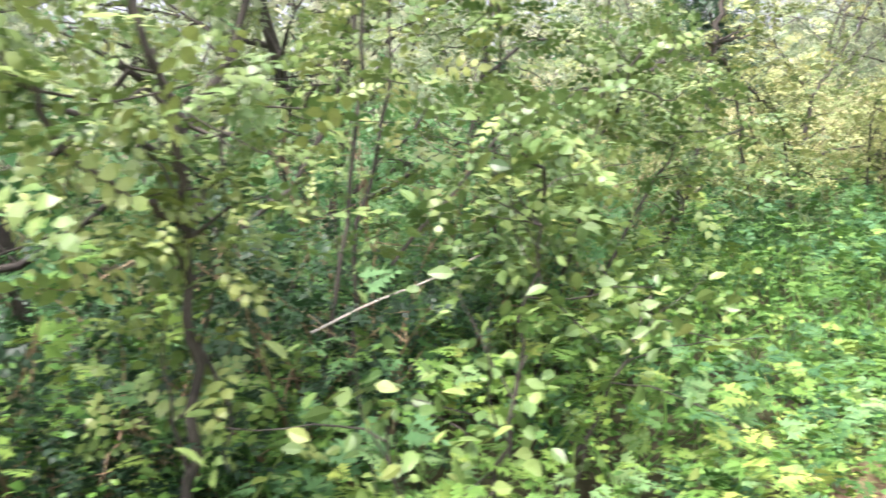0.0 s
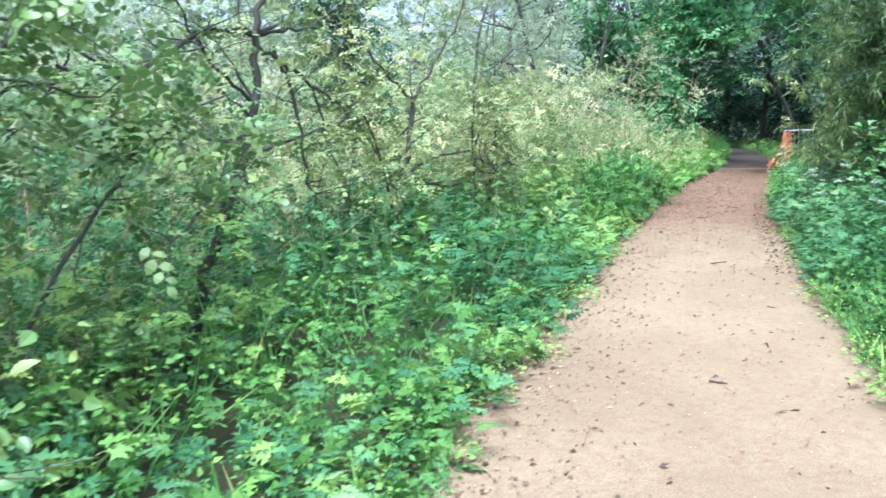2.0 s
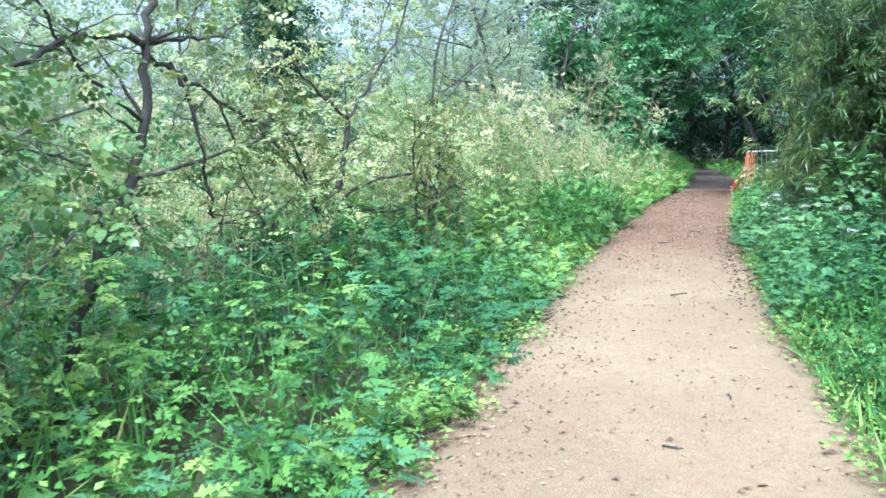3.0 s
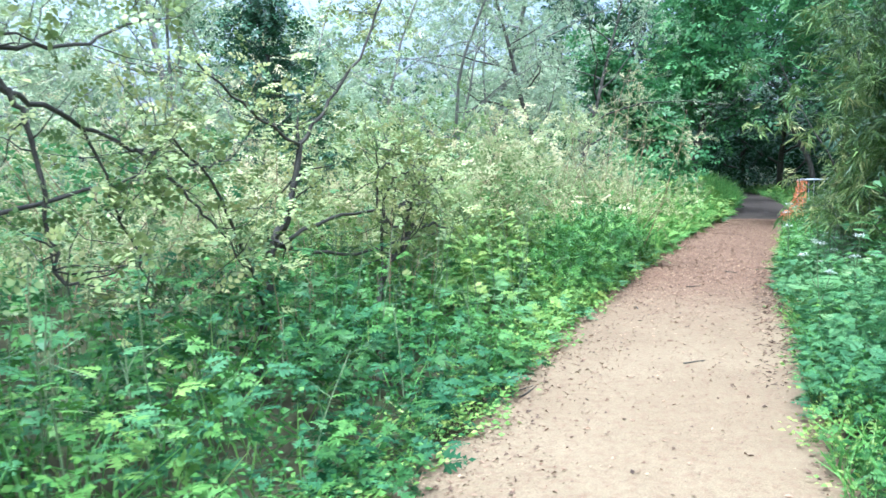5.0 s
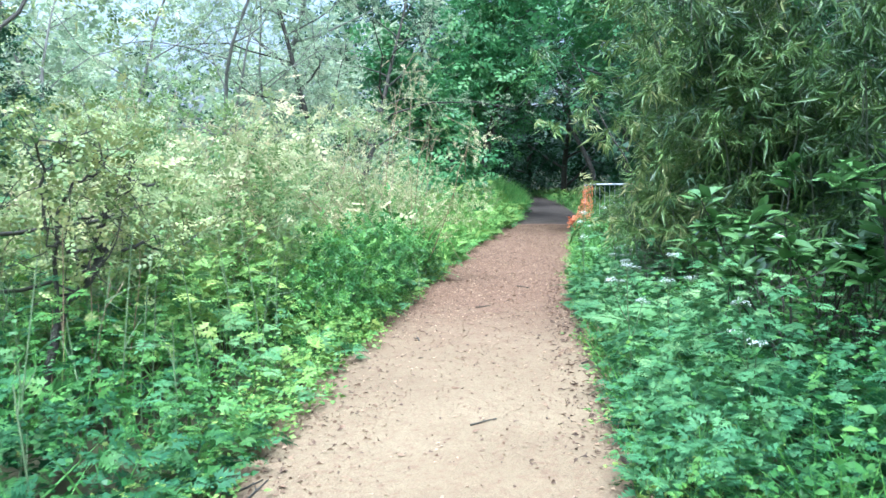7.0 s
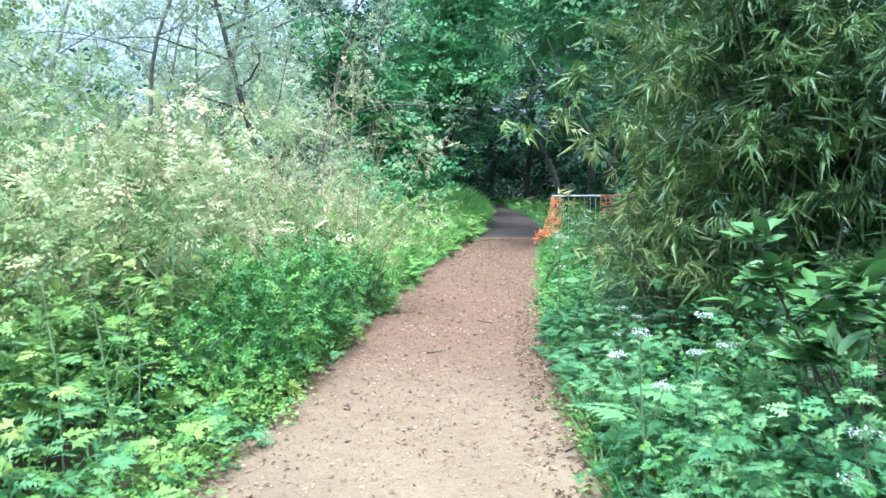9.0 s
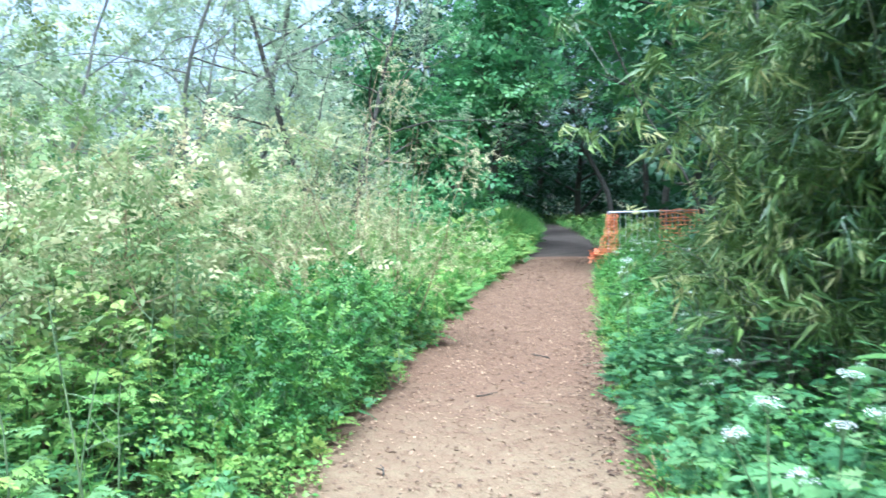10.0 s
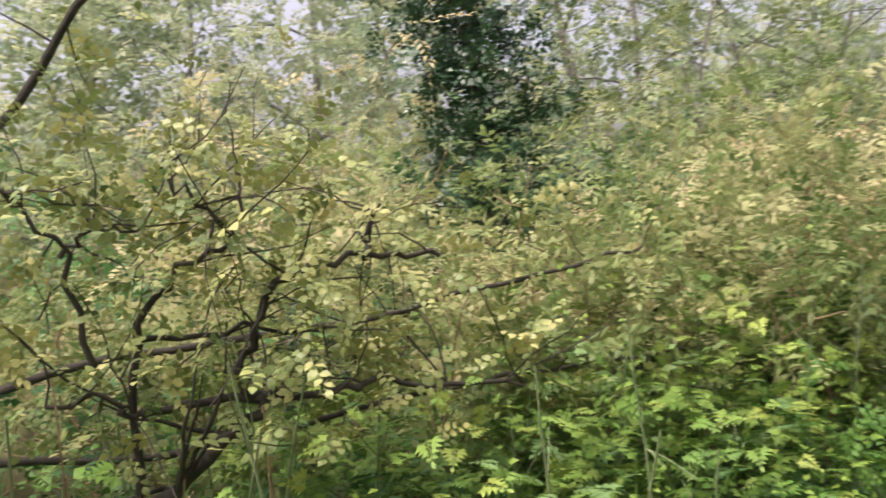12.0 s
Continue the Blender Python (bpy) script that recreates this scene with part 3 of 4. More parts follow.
def left_drift(s, w):
    """Yellow green tone past the hawthorn and deep in the first bank, darker between."""
    d = left_edge(s) - w
    return 0.24 * np.clip((s - 9) / 2, 0, 1) - 0.48 * np.exp(-((s - 8.1) / 1.4) ** 2) + np.where(s < 3.2, 0.22 * np.clip(1.8 - d, 0, 1), np.where(s < 5.5, 0.5 * np.clip(d - 0.6, 0, 0.9) - 0.08, 0.0))


near_left = lambda s, r: left_edge(s) - 0.02 - 2.6 * r ** 1.1
far_left = lambda s, r: left_edge(s) - 0.02 - 3.0 * r ** 1.2
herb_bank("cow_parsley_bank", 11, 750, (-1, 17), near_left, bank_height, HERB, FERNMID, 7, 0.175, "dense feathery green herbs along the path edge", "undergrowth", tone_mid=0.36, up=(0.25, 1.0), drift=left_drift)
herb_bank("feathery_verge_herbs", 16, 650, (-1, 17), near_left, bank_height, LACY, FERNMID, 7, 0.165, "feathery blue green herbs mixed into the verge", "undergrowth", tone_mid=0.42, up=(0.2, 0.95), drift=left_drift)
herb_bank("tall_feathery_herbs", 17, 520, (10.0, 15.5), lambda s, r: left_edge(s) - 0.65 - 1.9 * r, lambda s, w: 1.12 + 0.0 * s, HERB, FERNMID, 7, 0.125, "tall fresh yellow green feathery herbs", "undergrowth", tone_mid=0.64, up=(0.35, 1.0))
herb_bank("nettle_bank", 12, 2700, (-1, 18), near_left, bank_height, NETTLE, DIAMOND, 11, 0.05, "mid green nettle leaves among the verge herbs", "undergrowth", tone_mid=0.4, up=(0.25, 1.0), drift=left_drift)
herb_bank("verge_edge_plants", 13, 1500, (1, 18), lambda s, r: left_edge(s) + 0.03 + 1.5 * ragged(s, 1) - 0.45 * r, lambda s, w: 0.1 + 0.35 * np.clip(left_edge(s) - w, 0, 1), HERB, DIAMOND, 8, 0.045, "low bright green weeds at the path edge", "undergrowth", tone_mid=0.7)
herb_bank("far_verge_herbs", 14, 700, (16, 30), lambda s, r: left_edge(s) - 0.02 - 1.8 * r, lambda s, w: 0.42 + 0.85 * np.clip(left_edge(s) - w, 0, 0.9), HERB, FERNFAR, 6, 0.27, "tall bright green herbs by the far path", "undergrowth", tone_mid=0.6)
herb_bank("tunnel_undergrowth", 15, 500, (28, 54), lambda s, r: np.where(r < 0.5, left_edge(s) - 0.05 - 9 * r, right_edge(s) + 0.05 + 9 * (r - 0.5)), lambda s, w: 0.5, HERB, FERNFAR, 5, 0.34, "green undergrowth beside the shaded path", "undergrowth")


def tall_grass(name, seed, count, s_range, w_of, height, label, lean=0.35):
    rng = np.random.default_rng(seed)
    so = Soup()
    s = rng.uniform(*s_range, count)
    w = w_of(s, rng.random(count))
    d = np.stack([rng.normal(size=count) * lean, rng.normal(size=count) * lean, np.ones(count)], -1)
    h = height(s, w) * rng.uniform(0.6, 1.2, count)
    so.place(BLADEGRASS, frames(d, h, 0.1, rng, np.clip(0.35 / h, 0.3, 2.0)), xyz(s, w, -0.02), rng.normal(size=count) * 0.2 + 0.45)
    return tagged(so.part(name, GRASS), label, "grass", kind="stuff")


tall_grass("verge_grass", 21, 1800, (0, 20), lambda s, r: left_edge(s) + 0.05 - 2.6 * r, lambda s, w: 0.6 * bank_height(s, w), "long green grass blades among the verge herbs")
tall_grass("verge_grass", 22, 3200, (3, 26), lambda s, r: right_edge(s) + 0.02 + 0.8 * r ** 1.6, lambda s, w: 0.55 * right_height(s, w), "green grass blades along the shaded verge")
tall_grass("far_grass", 23, 6000, (17, 50), lambda s, r: left_edge(s) - 2.0 * r, lambda s, w: 0.5 + 0.6 * np.clip(left_edge(s) - w, 0, 1), "tall fresh green grass by the far path")


tall_grass("far_grass", 24, 5000, (31, 56), lambda s, r: right_edge(s) + 0.02 + 5.5 * r, lambda s, w: 0.3 + 0.0 * s, "fresh green grass where the shaded path bends away")


def stalks():
    """Upright bare stems that stick out of the bank, each a plant of its own."""
    rng = np.random.default_rng(31)
    for name, mat, count, srange, lo, label in (("bare_herb", STALK, 100, (6, 15), 0.4, "bare upright green herb above the verge"),
                                               ("dead_herb", DRYSTALK, 70, (8, 19), 1.0, "thin dead brown herb standing in the thicket")):
        for k in range(count):
            so = Soup()
            s = rng.uniform(*srange)
            w = left_edge(s) - lo - 1.6 * rng.random()
            line = wander((0, 0, -0.03), (0, 0, 1), rng.uniform(0.7, 1.3), 6, 0.06, 0.02, rng)
            tube(so, line, 0.006, 0.003, 4)
            for j in range(2):
                tube(so, wander(line[rng.integers(3, 6)], rng.normal(size=3) + (0, 0, 1.2), 0.2, 3, 0.1, 0, rng), 0.003, 0.0015, 3)
            ob = tagged(so.part(name, mat), label, "plant", name.replace("_", " ") + "s in the verge")
            ob.location = xyz(s, w, 0)


stalks()

# ---- left thicket: pale, yellowing bushes behind the verge ----
def thicket(s, w, height, width, seed, count, tone, leaf=THICKET, shape=NARROWSPRAY, size=0.085, label="pale yellowish green leafy thicket bush with thin stems", dead=26, thin=0.25, large=2.6):
    rng = np.random.default_rng(seed)
    thing = empty("thicket_bush", xyz(s, w, 0), label, "bush", "bushes behind the verge")
    crown, tips = Soup(), []
    for k in range(dead):
        a, r = rng.uniform(0, 2 * np.pi), width * 0.4 * math.sqrt(rng.random())
        base = xyz(s, w, -0.03) + np.array([np.cos(a) * r, np.sin(a) * r, 0])
        d = np.array([np.cos(a) * 0.35, np.sin(a) * 0.35, 1]) + rng.normal(size=3) * 0.15
        line = wander(base, d, height * rng.uniform(0.7, 1.15), 9, 0.12, 0.02, rng)
        if leaf is NETTLE and float(line[-1][:2] @ W) > left_edge(float(line[-1][:2] @ U)) - 0.05:
            continue
        stems = Soup()
        tube(stems, line, 0.010, 0.003, 4)
        tips.append(line[3:])
        for j in range(4):
            tw = wander(line[rng.integers(3, 9)], rng.normal(size=3) + (0, 0, 0.5), height * 0.28, 4, 0.2, 0, rng)
            tube(stems, tw, 0.004, 0.0015, 3)
            tips.append(tw[1:])
        hang(thing, stems.part("stem", STALK if leaf is NETTLE else DRYSTALK))
    tips = np.concatenate(tips)
    count, size = int(count * thin), size * large
    lumps = tips[rng.permutation(len(tips))[:int(22 + 22 * width)]]
    idx = rng.integers(0, len(lumps), count)
    r = rng.uniform(0.07, 0.2, len(lumps))[idx]
    p = lumps[idx] + rng.normal(size=(count, 3)) * r[:, None] * (1, 1, 0.75)
    if leaf is NETTLE:
        keep = p[:, :2] @ W < left_edge(p[:, :2] @ U) + 0.42 * np.clip(p[:, 2] - 0.12, 0, 0.7)
        p, idx, r, count = p[keep], idx[keep], r[keep], int(keep.sum())
    p[:, 2] = np.maximum(p[:, 2], 0.6 + 0.4 * rng.random(count) if leaf is THICKET else 0.03)
    d = unit(rng.normal(size=(count, 3)) + (p - lumps[idx]) / r[:, None] * 0.5) - (0, 0, 0.1)
    tn = np.clip(tone + (rng.random(len(lumps))[idx] - 0.5) * 0.66 + rng.normal(size=count) * 0.08, 0, 1)
    crown.place(shape, frames(d, size * rng.uniform(0.6, 1.2, count), 0.7, rng), p, tn)
    hang(thing, crown.part("foliage", leaf))
    return thing


for k, (s, w, h, wd, n, tone) in enumerate([
        (11.4, -3.5, 1.7, 1.6, 4500, 0.42), (12.5, -3.1, 1.85, 1.6, 5500, 0.44), (13.7, -3.3, 1.9, 1.8, 5500, 0.5), (15.1, -3.1, 2.1, 1.7, 5500, 0.58),
        (11.8, -6.2, 2.8, 2.0, 5500, 0.6), (14.6, -5.0, 2.8, 2.0, 5500, 0.55), (16.6, -3.3, 2.3, 1.8, 4500, 0.5), (17.0, -5.4, 2.8, 2.2, 4500, 0.45),
        (18.6, -3.1, 2.2, 1.8, 4000, 0.45), (10.6, -4.6, 2.1, 1.8, 4200, 0.5), (8.8, -4.8, 1.9, 1.8, 3500, 0.45), (20.4, -3.6, 2.4, 2.0, 3500, 0.4), (7.0, -4.8, 1.8, 1.6, 3000, 0.2)]):
    thicket(s, w, h, wd, 100 + k, n, tone + (-0.22 if k % 3 == 2 else 0.05), shape=SPRAY if k % 2 else NARROWSPRAY, size=0.046 if k % 2 else 0.055, dead=13, thin=0.16 if k < 4 else 0.2, large=4.6 if k < 4 else 3.9)
for k, (s, w, h) in enumerate([(15.6, -1.75, 2.55), (16.2, -1.5, 2.75), (16.7, -1.7, 2.4)]):
    thicket(s, w, h, 0.45, 130 + k, 1900, 0.66, size=0.05, label="tall slender yellow green sapling by the verge", dead=5)
# low dark green bush that spills over the path edge
for k, (s, w, h, n) in enumerate([(12.6, -1.58, 0.62, 5000), (13.5, -1.42, 0.8, 7000), (14.5, -1.38, 0.88, 7000), (15.6, -1.42, 0.88, 6000)]):
    thicket(s, w, h, 1.1, 150 + k, n * 0.85, 0.36, NETTLE, SPRAY, 0.05, "dense fresh green bush spilling over the path edge", 30)


for k, (s, w, h, n) in enumerate([(4.1, -2.9, 1.25, 5500), (3.2, -3.1, 1.45, 6000), (5.0, -3.3, 1.3, 5000)]):
    thicket(s, w, h, 1.3, 170 + k, n, 0.45, TREE, SPRAY, 0.042, "dense dark green small-leaved bush behind the verge", 22)


# Added bushes in shade-dark leaf, for black hollows deep in the growth.
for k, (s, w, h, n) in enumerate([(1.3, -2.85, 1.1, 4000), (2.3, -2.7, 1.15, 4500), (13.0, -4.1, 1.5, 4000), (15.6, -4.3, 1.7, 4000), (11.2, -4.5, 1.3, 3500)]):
    thicket(s, w, h, 1.2, 180 + k, n, 0.35, SHADELEAF, SPRAY, 0.05, "added bush with shade-dark leaves in the hollows of the growth", 18)


# ---- left shrubs with dark crooked branches ----
def crooked_shrub(name, at, bends, label, seed, leaf, shape, size, count, tone, bark=BARK, extra=4, thick=1.0):
    """Dark crooked boughs through a few bends, twigs, and sparse leaves round them."""
    rng = np.random.default_rng(seed)
    thing = empty(name, xyz(*at), label, "shrub", "shrubs with dark crooked branches")
    crown, tips = Soup(), []
    for r0, r1, pts in bends:
        r0, r1 = r0 * thick, r1 * thick
        line = smooth_line(xyz(*np.array(pts).T), 5)
        line[1:-1] += rng.normal(size=(len(line) - 2, 3)) * 0.012
        so = Soup()
        tube(so, line, r0, r1, 7)
        for j in range(extra):
            tw = wander(line[rng.integers(len(line) // 3, len(line))], rng.normal(size=3) + (0, 0, 0.35), rng.uniform(0.25, 0.6), 6, 0.22, 0.02, rng)
            tube(so, tw, max(0.0035, r1 * 0.6), 0.0015, 4)
            tips.append(tw[1:])
        tips.append(line[len(line) // 2:])
        hang(thing, so.part("branch", bark, smooth=True))
    leaves_round(crown, np.concatenate(tips), count, 0.11, shape, size, rng, 0.6, 0.15, tone)
    hang(thing, crown.part("foliage", leaf))
    return thing


crooked_shrub("hawthorn_shrub", (9.6, -2.35, 0), [
    (0.041, 0.022, [(9.6, -2.35, -0.03), (9.75, -2.3, 0.6), (9.95, -2.2, 0.87), (10.13, -2.2, 1.01)]),
    (0.024, 0.011, [(10.13, -2.2, 1.01), (10.06, -2.2, 1.08), (10.13, -2.2, 1.25), (10.25, -2.2, 1.37), (10.47, -2.18, 1.39), (10.72, -2.15, 1.38)]),
    (0.019, 0.008, [(10.13, -2.2, 1.01), (9.9, -2.22, 1.03), (9.75, -2.2, 1.03), (9.72, -2.2, 1.08), (9.55, -2.2, 1.09)]),
    (0.019, 0.010, [(10.13, -2.2, 1.01), (10.3, -2.18, 1.01), (10.56, -2.15, 1.01), (10.98, -2.1, 0.92)]),
    (0.014, 0.005, [(10.47, -2.18, 1.39), (10.52, -2.25, 1.47), (10.55, -2.2, 1.56)]),
    (0.019, 0.007, [(9.75, -2.3, 0.6), (9.8, -2.3, 1.2), (9.9, -2.25, 1.38), (10.07, -2.2, 1.49), (10.1, -2.2, 1.69)]),
    (0.011, 0.005, [(10.07, -2.2, 1.49), (9.98, -2.2, 1.6), (9.85, -2.2, 1.67)]),
    (0.016, 0.006, [(9.7, -2.3, 1.1), (9.62, -2.25, 1.47), (9.5, -2.2, 1.65)]),
    (0.011, 0.005, [(9.62, -2.25, 1.47), (9.7, -2.2, 1.54), (9.83, -2.2, 1.54)]),
    (0.014, 0.005, [(9.8, -2.3, 1.22), (10.1, -2.25, 1.22), (10.4, -2.2, 1.2)]),
], "leafy shrub with dark crooked bare branches", 201, SHRUB, ROUNDSPRAY, 0.034, 3600, 0.74, extra=8, thick=0.72)
crooked_shrub("sallow_shrub", (8.75, -2.85, 0), [
    (0.038, 0.024, [(8.75, -2.85, -0.03), (8.85, -2.8, 0.5), (8.97, -2.8, 0.92), (9.17, -2.8, 1.13), (9.4, -2.8, 1.7)]),
    (0.018, 0.008, [(9.4, -2.8, 1.7), (9.65, -2.65, 2.05), (9.95, -2.5, 2.5), (10.3, -2.4, 3.2)]),
    (0.016, 0.007, [(9.4, -2.8, 1.7), (9.1, -2.8, 1.8), (8.79, -2.8, 1.91), (8.2, -2.8, 2.2)]),
    (0.018, 0.006, [(8.97, -2.8, 0.92), (9.6, -2.7, 1.1), (10.6, -2.6, 1.15), (11.6, -2.6, 1.25), (12.0, -2.6, 1.3)]),
    (0.016, 0.006, [(9.0, -2.8, 0.95), (9.9, -2.6, 0.8), (11.0, -2.6, 0.85), (12.2, -2.6, 0.82)]),
    (0.016, 0.005, [(8.85, -2.8, 0.5), (8.4, -2.7, 1.1), (8.0, -2.7, 1.6), (7.6, -2.7, 1.75)]),
], "grey green shrub with a forked dark stem", 202, SHRUB, ROUNDSPRAY, 0.04, 3800, 0.8, extra=11)
crooked_shrub("hawthorn_shrub", (5.6, -2.75, 0), [
    (0.05, 0.034, [(5.6, -2.75, -0.03), (5.75, -2.65, 0.6), (5.91, -2.6, 0.91), (6.15, -2.6, 1.28), (6.3, -2.6, 1.59), (6.35, -2.6, 2.03)]),
    (0.034, 0.012, [(6.35, -2.6, 2.03), (6.45, -2.55, 2.4), (6.8, -2.5, 2.9), (7.2, -2.5, 3.4)]),
    (0.032, 0.014, [(6.35, -2.6, 2.03), (6.0, -2.6, 2.03), (5.77, -2.6, 1.98), (5.48, -2.6, 1.84), (5.1, -2.6, 1.7), (4.6, -2.5, 1.72)]),
    (0.020, 0.008, [(6.27, -2.6, 2.03), (6.7, -2.6, 2.08), (7.1, -2.6, 2.16), (7.6, -2.6, 2.35)]),
    (0.022, 0.008, [(6.35, -2.6, 2.0), (6.66, -2.6, 1.85), (7.04, -2.6, 1.74), (7.4, -2.6, 1.63), (7.94, -2.6, 1.54), (8.35, -2.6, 1.57)]),
    (0.020, 0.007, [(6.17, -2.6, 1.27), (6.63, -2.55, 1.34), (7.05, -2.5, 1.44), (7.43, -2.5, 1.5)]),
    (0.022, 0.012, [(6.56, -2.6, 1.93), (6.68, -2.55, 1.74), (6.68, -2.5, 1.3), (6.75, -2.45, 0.9)]),
    (0.014, 0.006, [(6.18, -2.6, 1.36), (5.68, -2.5, 1.38), (5.29, -2.5, 1.45), (4.8, -2.4, 1.5)]),
    (0.022, 0.010, [(5.91, -2.6, 1.0), (5.74, -2.5, 1.15), (5.5, -2.4, 1.05), (5.1, -2.4, 0.8)]),
    (0.014, 0.006, [(7.4, -2.6, 1.63), (7.7, -2.5, 1.35), (8.0, -2.5, 1.1), (8.3, -2.5, 0.75)]),
    (0.012, 0.005, [(7.04, -2.6, 1.74), (7.2, -2.6, 1.4), (7.3, -2.5, 1.0), (7.35, -2.5, 0.7)]),
    (0.018, 0.006, [(6.3, -2.6, 1.59), (5.9, -2.6, 1.8), (5.6, -2.6, 2.15), (5.5, -2.6, 2.6)]),
], "shrub with a dark stem and arching branches", 203, SHRUB, ROUNDSPRAY, 0.042, 4200, 0.6, extra=11, thick=0.74)
crooked_shrub("hazel_bush", (1.25, -1.95, 0), [
    (0.018, 0.012, [(1.25, -1.95, -0.03), (1.25, -1.85, 0.5), (1.26, -1.8, 0.84), (1.27, -1.8, 1.19)]),
    (0.012, 0.007, [(1.27, -1.8, 1.19), (1.23, -1.8, 1.47), (1.15, -1.85, 1.9), (1.1, -1.9, 2.4)]),
    (0.011, 0.006, [(1.27, -1.8, 1.17), (1.2, -1.8, 1.23), (0.97, -1.8, 1.38), (0.85, -1.8, 1.6), (0.7, -1.8, 1.8)]),
    (0.008, 0.004, [(1.27, -1.8, 1.19), (1.4, -1.85, 1.32), (1.5, -1.9, 1.6)]),
    (0.012, 0.006, [(1.9, -2.3, -0.03), (2.1, -2.2, 0.8), (2.25, -2.2, 1.5), (2.3, -2.2, 2.1)]),
    (0.012, 0.006, [(2.2, -2.3, -0.03), (2.4, -2.4, 0.9), (2.6, -2.4, 1.6), (2.75, -2.5, 2.3)]),
    (0.008, 0.004, [(2.4, -2.2, 0.9), (3.0, -2.0, 1.45), (3.6, -1.9, 1.6), (4.2, -1.9, 1.55)]),
    (0.010, 0.005, [(0.2, -2.0, -0.03), (0.3, -1.9, 0.8), (0.1, -1.8, 1.4), (-0.3, -1.8, 1.9)]),
], "young hazel bush with thin dark stems and bright leaves", 204, HAZEL, ROUNDSPRAY, 0.043, 4200, 0.58, extra=7)
crooked_shrub("hazel_bush", (3.4, -2.3, 0), [
    (0.014, 0.006, [(3.4, -2.3, -0.03), (3.5, -2.1, 0.7), (3.6, -2.0, 1.3), (3.9, -1.9, 1.8)]),
    (0.012, 0.005, [(3.3, -2.3, -0.03), (3.0, -2.0, 0.8), (2.7, -1.7, 1.2), (2.4, -1.6, 1.4)]),
    (0.012, 0.005, [(3.5, -2.3, -0.03), (4.1, -2.1, 0.9), (4.6, -2.0, 1.4), (5.2, -2.0, 1.6)]),
    (0.010, 0.005, [(3.4, -2.3, 0.0), (3.2, -2.3, 0.9), (3.1, -2.2, 1.7), (3.2, -2.2, 2.5)]),
], "green leafy bush beside the verge", 205, HAZEL, ROUNDSPRAY, 0.05, 4200, 0.45, extra=10)
crooked_shrub("hazel_bush", (2.0, -1.5, 0), [
    (0.008, 0.004, [(2.0, -1.5, -0.03), (2.0, -1.4, 0.4), (2.1, -1.35, 0.75)]),
    (0.008, 0.004, [(1.8, -1.5, -0.03), (1.6, -1.4, 0.4), (1.5, -1.35, 0.7)]),
    (0.008, 0.004, [(2.6, -1.6, -0.03), (2.7, -1.4, 0.5), (2.9, -1.35, 0.8)]),
    (0.008, 0.004, [(2.3, -1.6, -0.03), (2.35, -1.55, 0.7), (2.4, -1.5, 1.1)]),
], "low sprouting bush with broad bright green leaves", 206, HAZEL, BIGOVATE, 0.065, 520, 0.5, extra=7)

crooked_shrub("hawthorn_shrub", (1.9, -2.95, 0), [
    (0.035, 0.026, [(1.9, -2.95, -0.03), (1.95, -2.9, 0.8), (1.93, -2.9, 1.3), (1.88, -2.9, 1.62)]),
    (0.024, 0.012, [(1.88, -2.9, 1.62), (1.75, -2.9, 1.95), (1.5, -2.9, 2.5)]),
    (0.022, 0.010, [(1.93, -2.9, 1.35), (2.2, -2.9, 1.75), (2.4, -2.9, 2.3), (2.5, -2.9, 2.9)]),
    (0.018, 0.008, [(1.95, -2.9, 0.8), (2.5, -2.8, 1.3), (2.8, -2.8, 1.9), (2.85, -2.8, 2.6)]),
    (0.014, 0.006, [(1.93, -2.9, 1.3), (1.5, -2.8, 1.5), (1.0, -2.8, 1.6), (0.5, -2.7, 1.9)]),
    (0.026, 0.012, [(3.6, -2.95, -0.03), (3.65, -2.9, 0.9), (3.8, -2.85, 1.7), (3.9, -2.8, 2.6)]),
    (0.012, 0.005, [(3.65, -2.9, 0.9), (4.3, -2.8, 1.5), (5.0, -2.7, 1.7), (5.6, -2.6, 1.75)]),
    (0.012, 0.005, [(3.8, -2.85, 1.7), (4.4, -2.8, 1.95), (5.0, -2.7, 1.8), (5.5, -2.7, 1.5)]),
], "old hawthorn with dark forked stems and small leaves", 207, SHRUB, ROUNDSPRAY, 0.04, 3200, 0.5, extra=11)


def dead_stick():
    so = Soup()
    tube(so, smooth_line(xyz(*np.array([(1.95, -2.16, 0.725), (2.2, -2.1, 0.8), (2.45, -2.06, 0.845), (2.7, -2.0, 0.92)]).T), 4), 0.005, 0.003, 6)
    tagged(so.part("dead_stick", PALEWOOD, smooth=True), "bleached dead stick caught among the bush leaves", "stick")


dead_stick()

# ---- trees on the left ----
woody("tree", xyz(24.7, -4.6), 9.5, 0.08, "slim grey tree with sparse pale leaves", "tree", 301, BARK, HAZEWILLOW, NARROWSPRAY, 0.085, 7500, 16, 0.25, 0.4, 2, (0.02, 0.0), 0.2, 5, 0.5, "slim trees beside the path", crook=0.035)
woody("tree", xyz(22.3, -6.6), 8.5, 0.055, "slim grey tree with thin arching branches", "tree", 302, GREYBARK, HAZEWILLOW, NARROWSPRAY, 0.085, 9500, 14, 0.2, 0.45, 2, (-0.05, 0.0), 0.2, 6, 0.4, "slim trees beside the path")
row = np.random.default_rng(77)
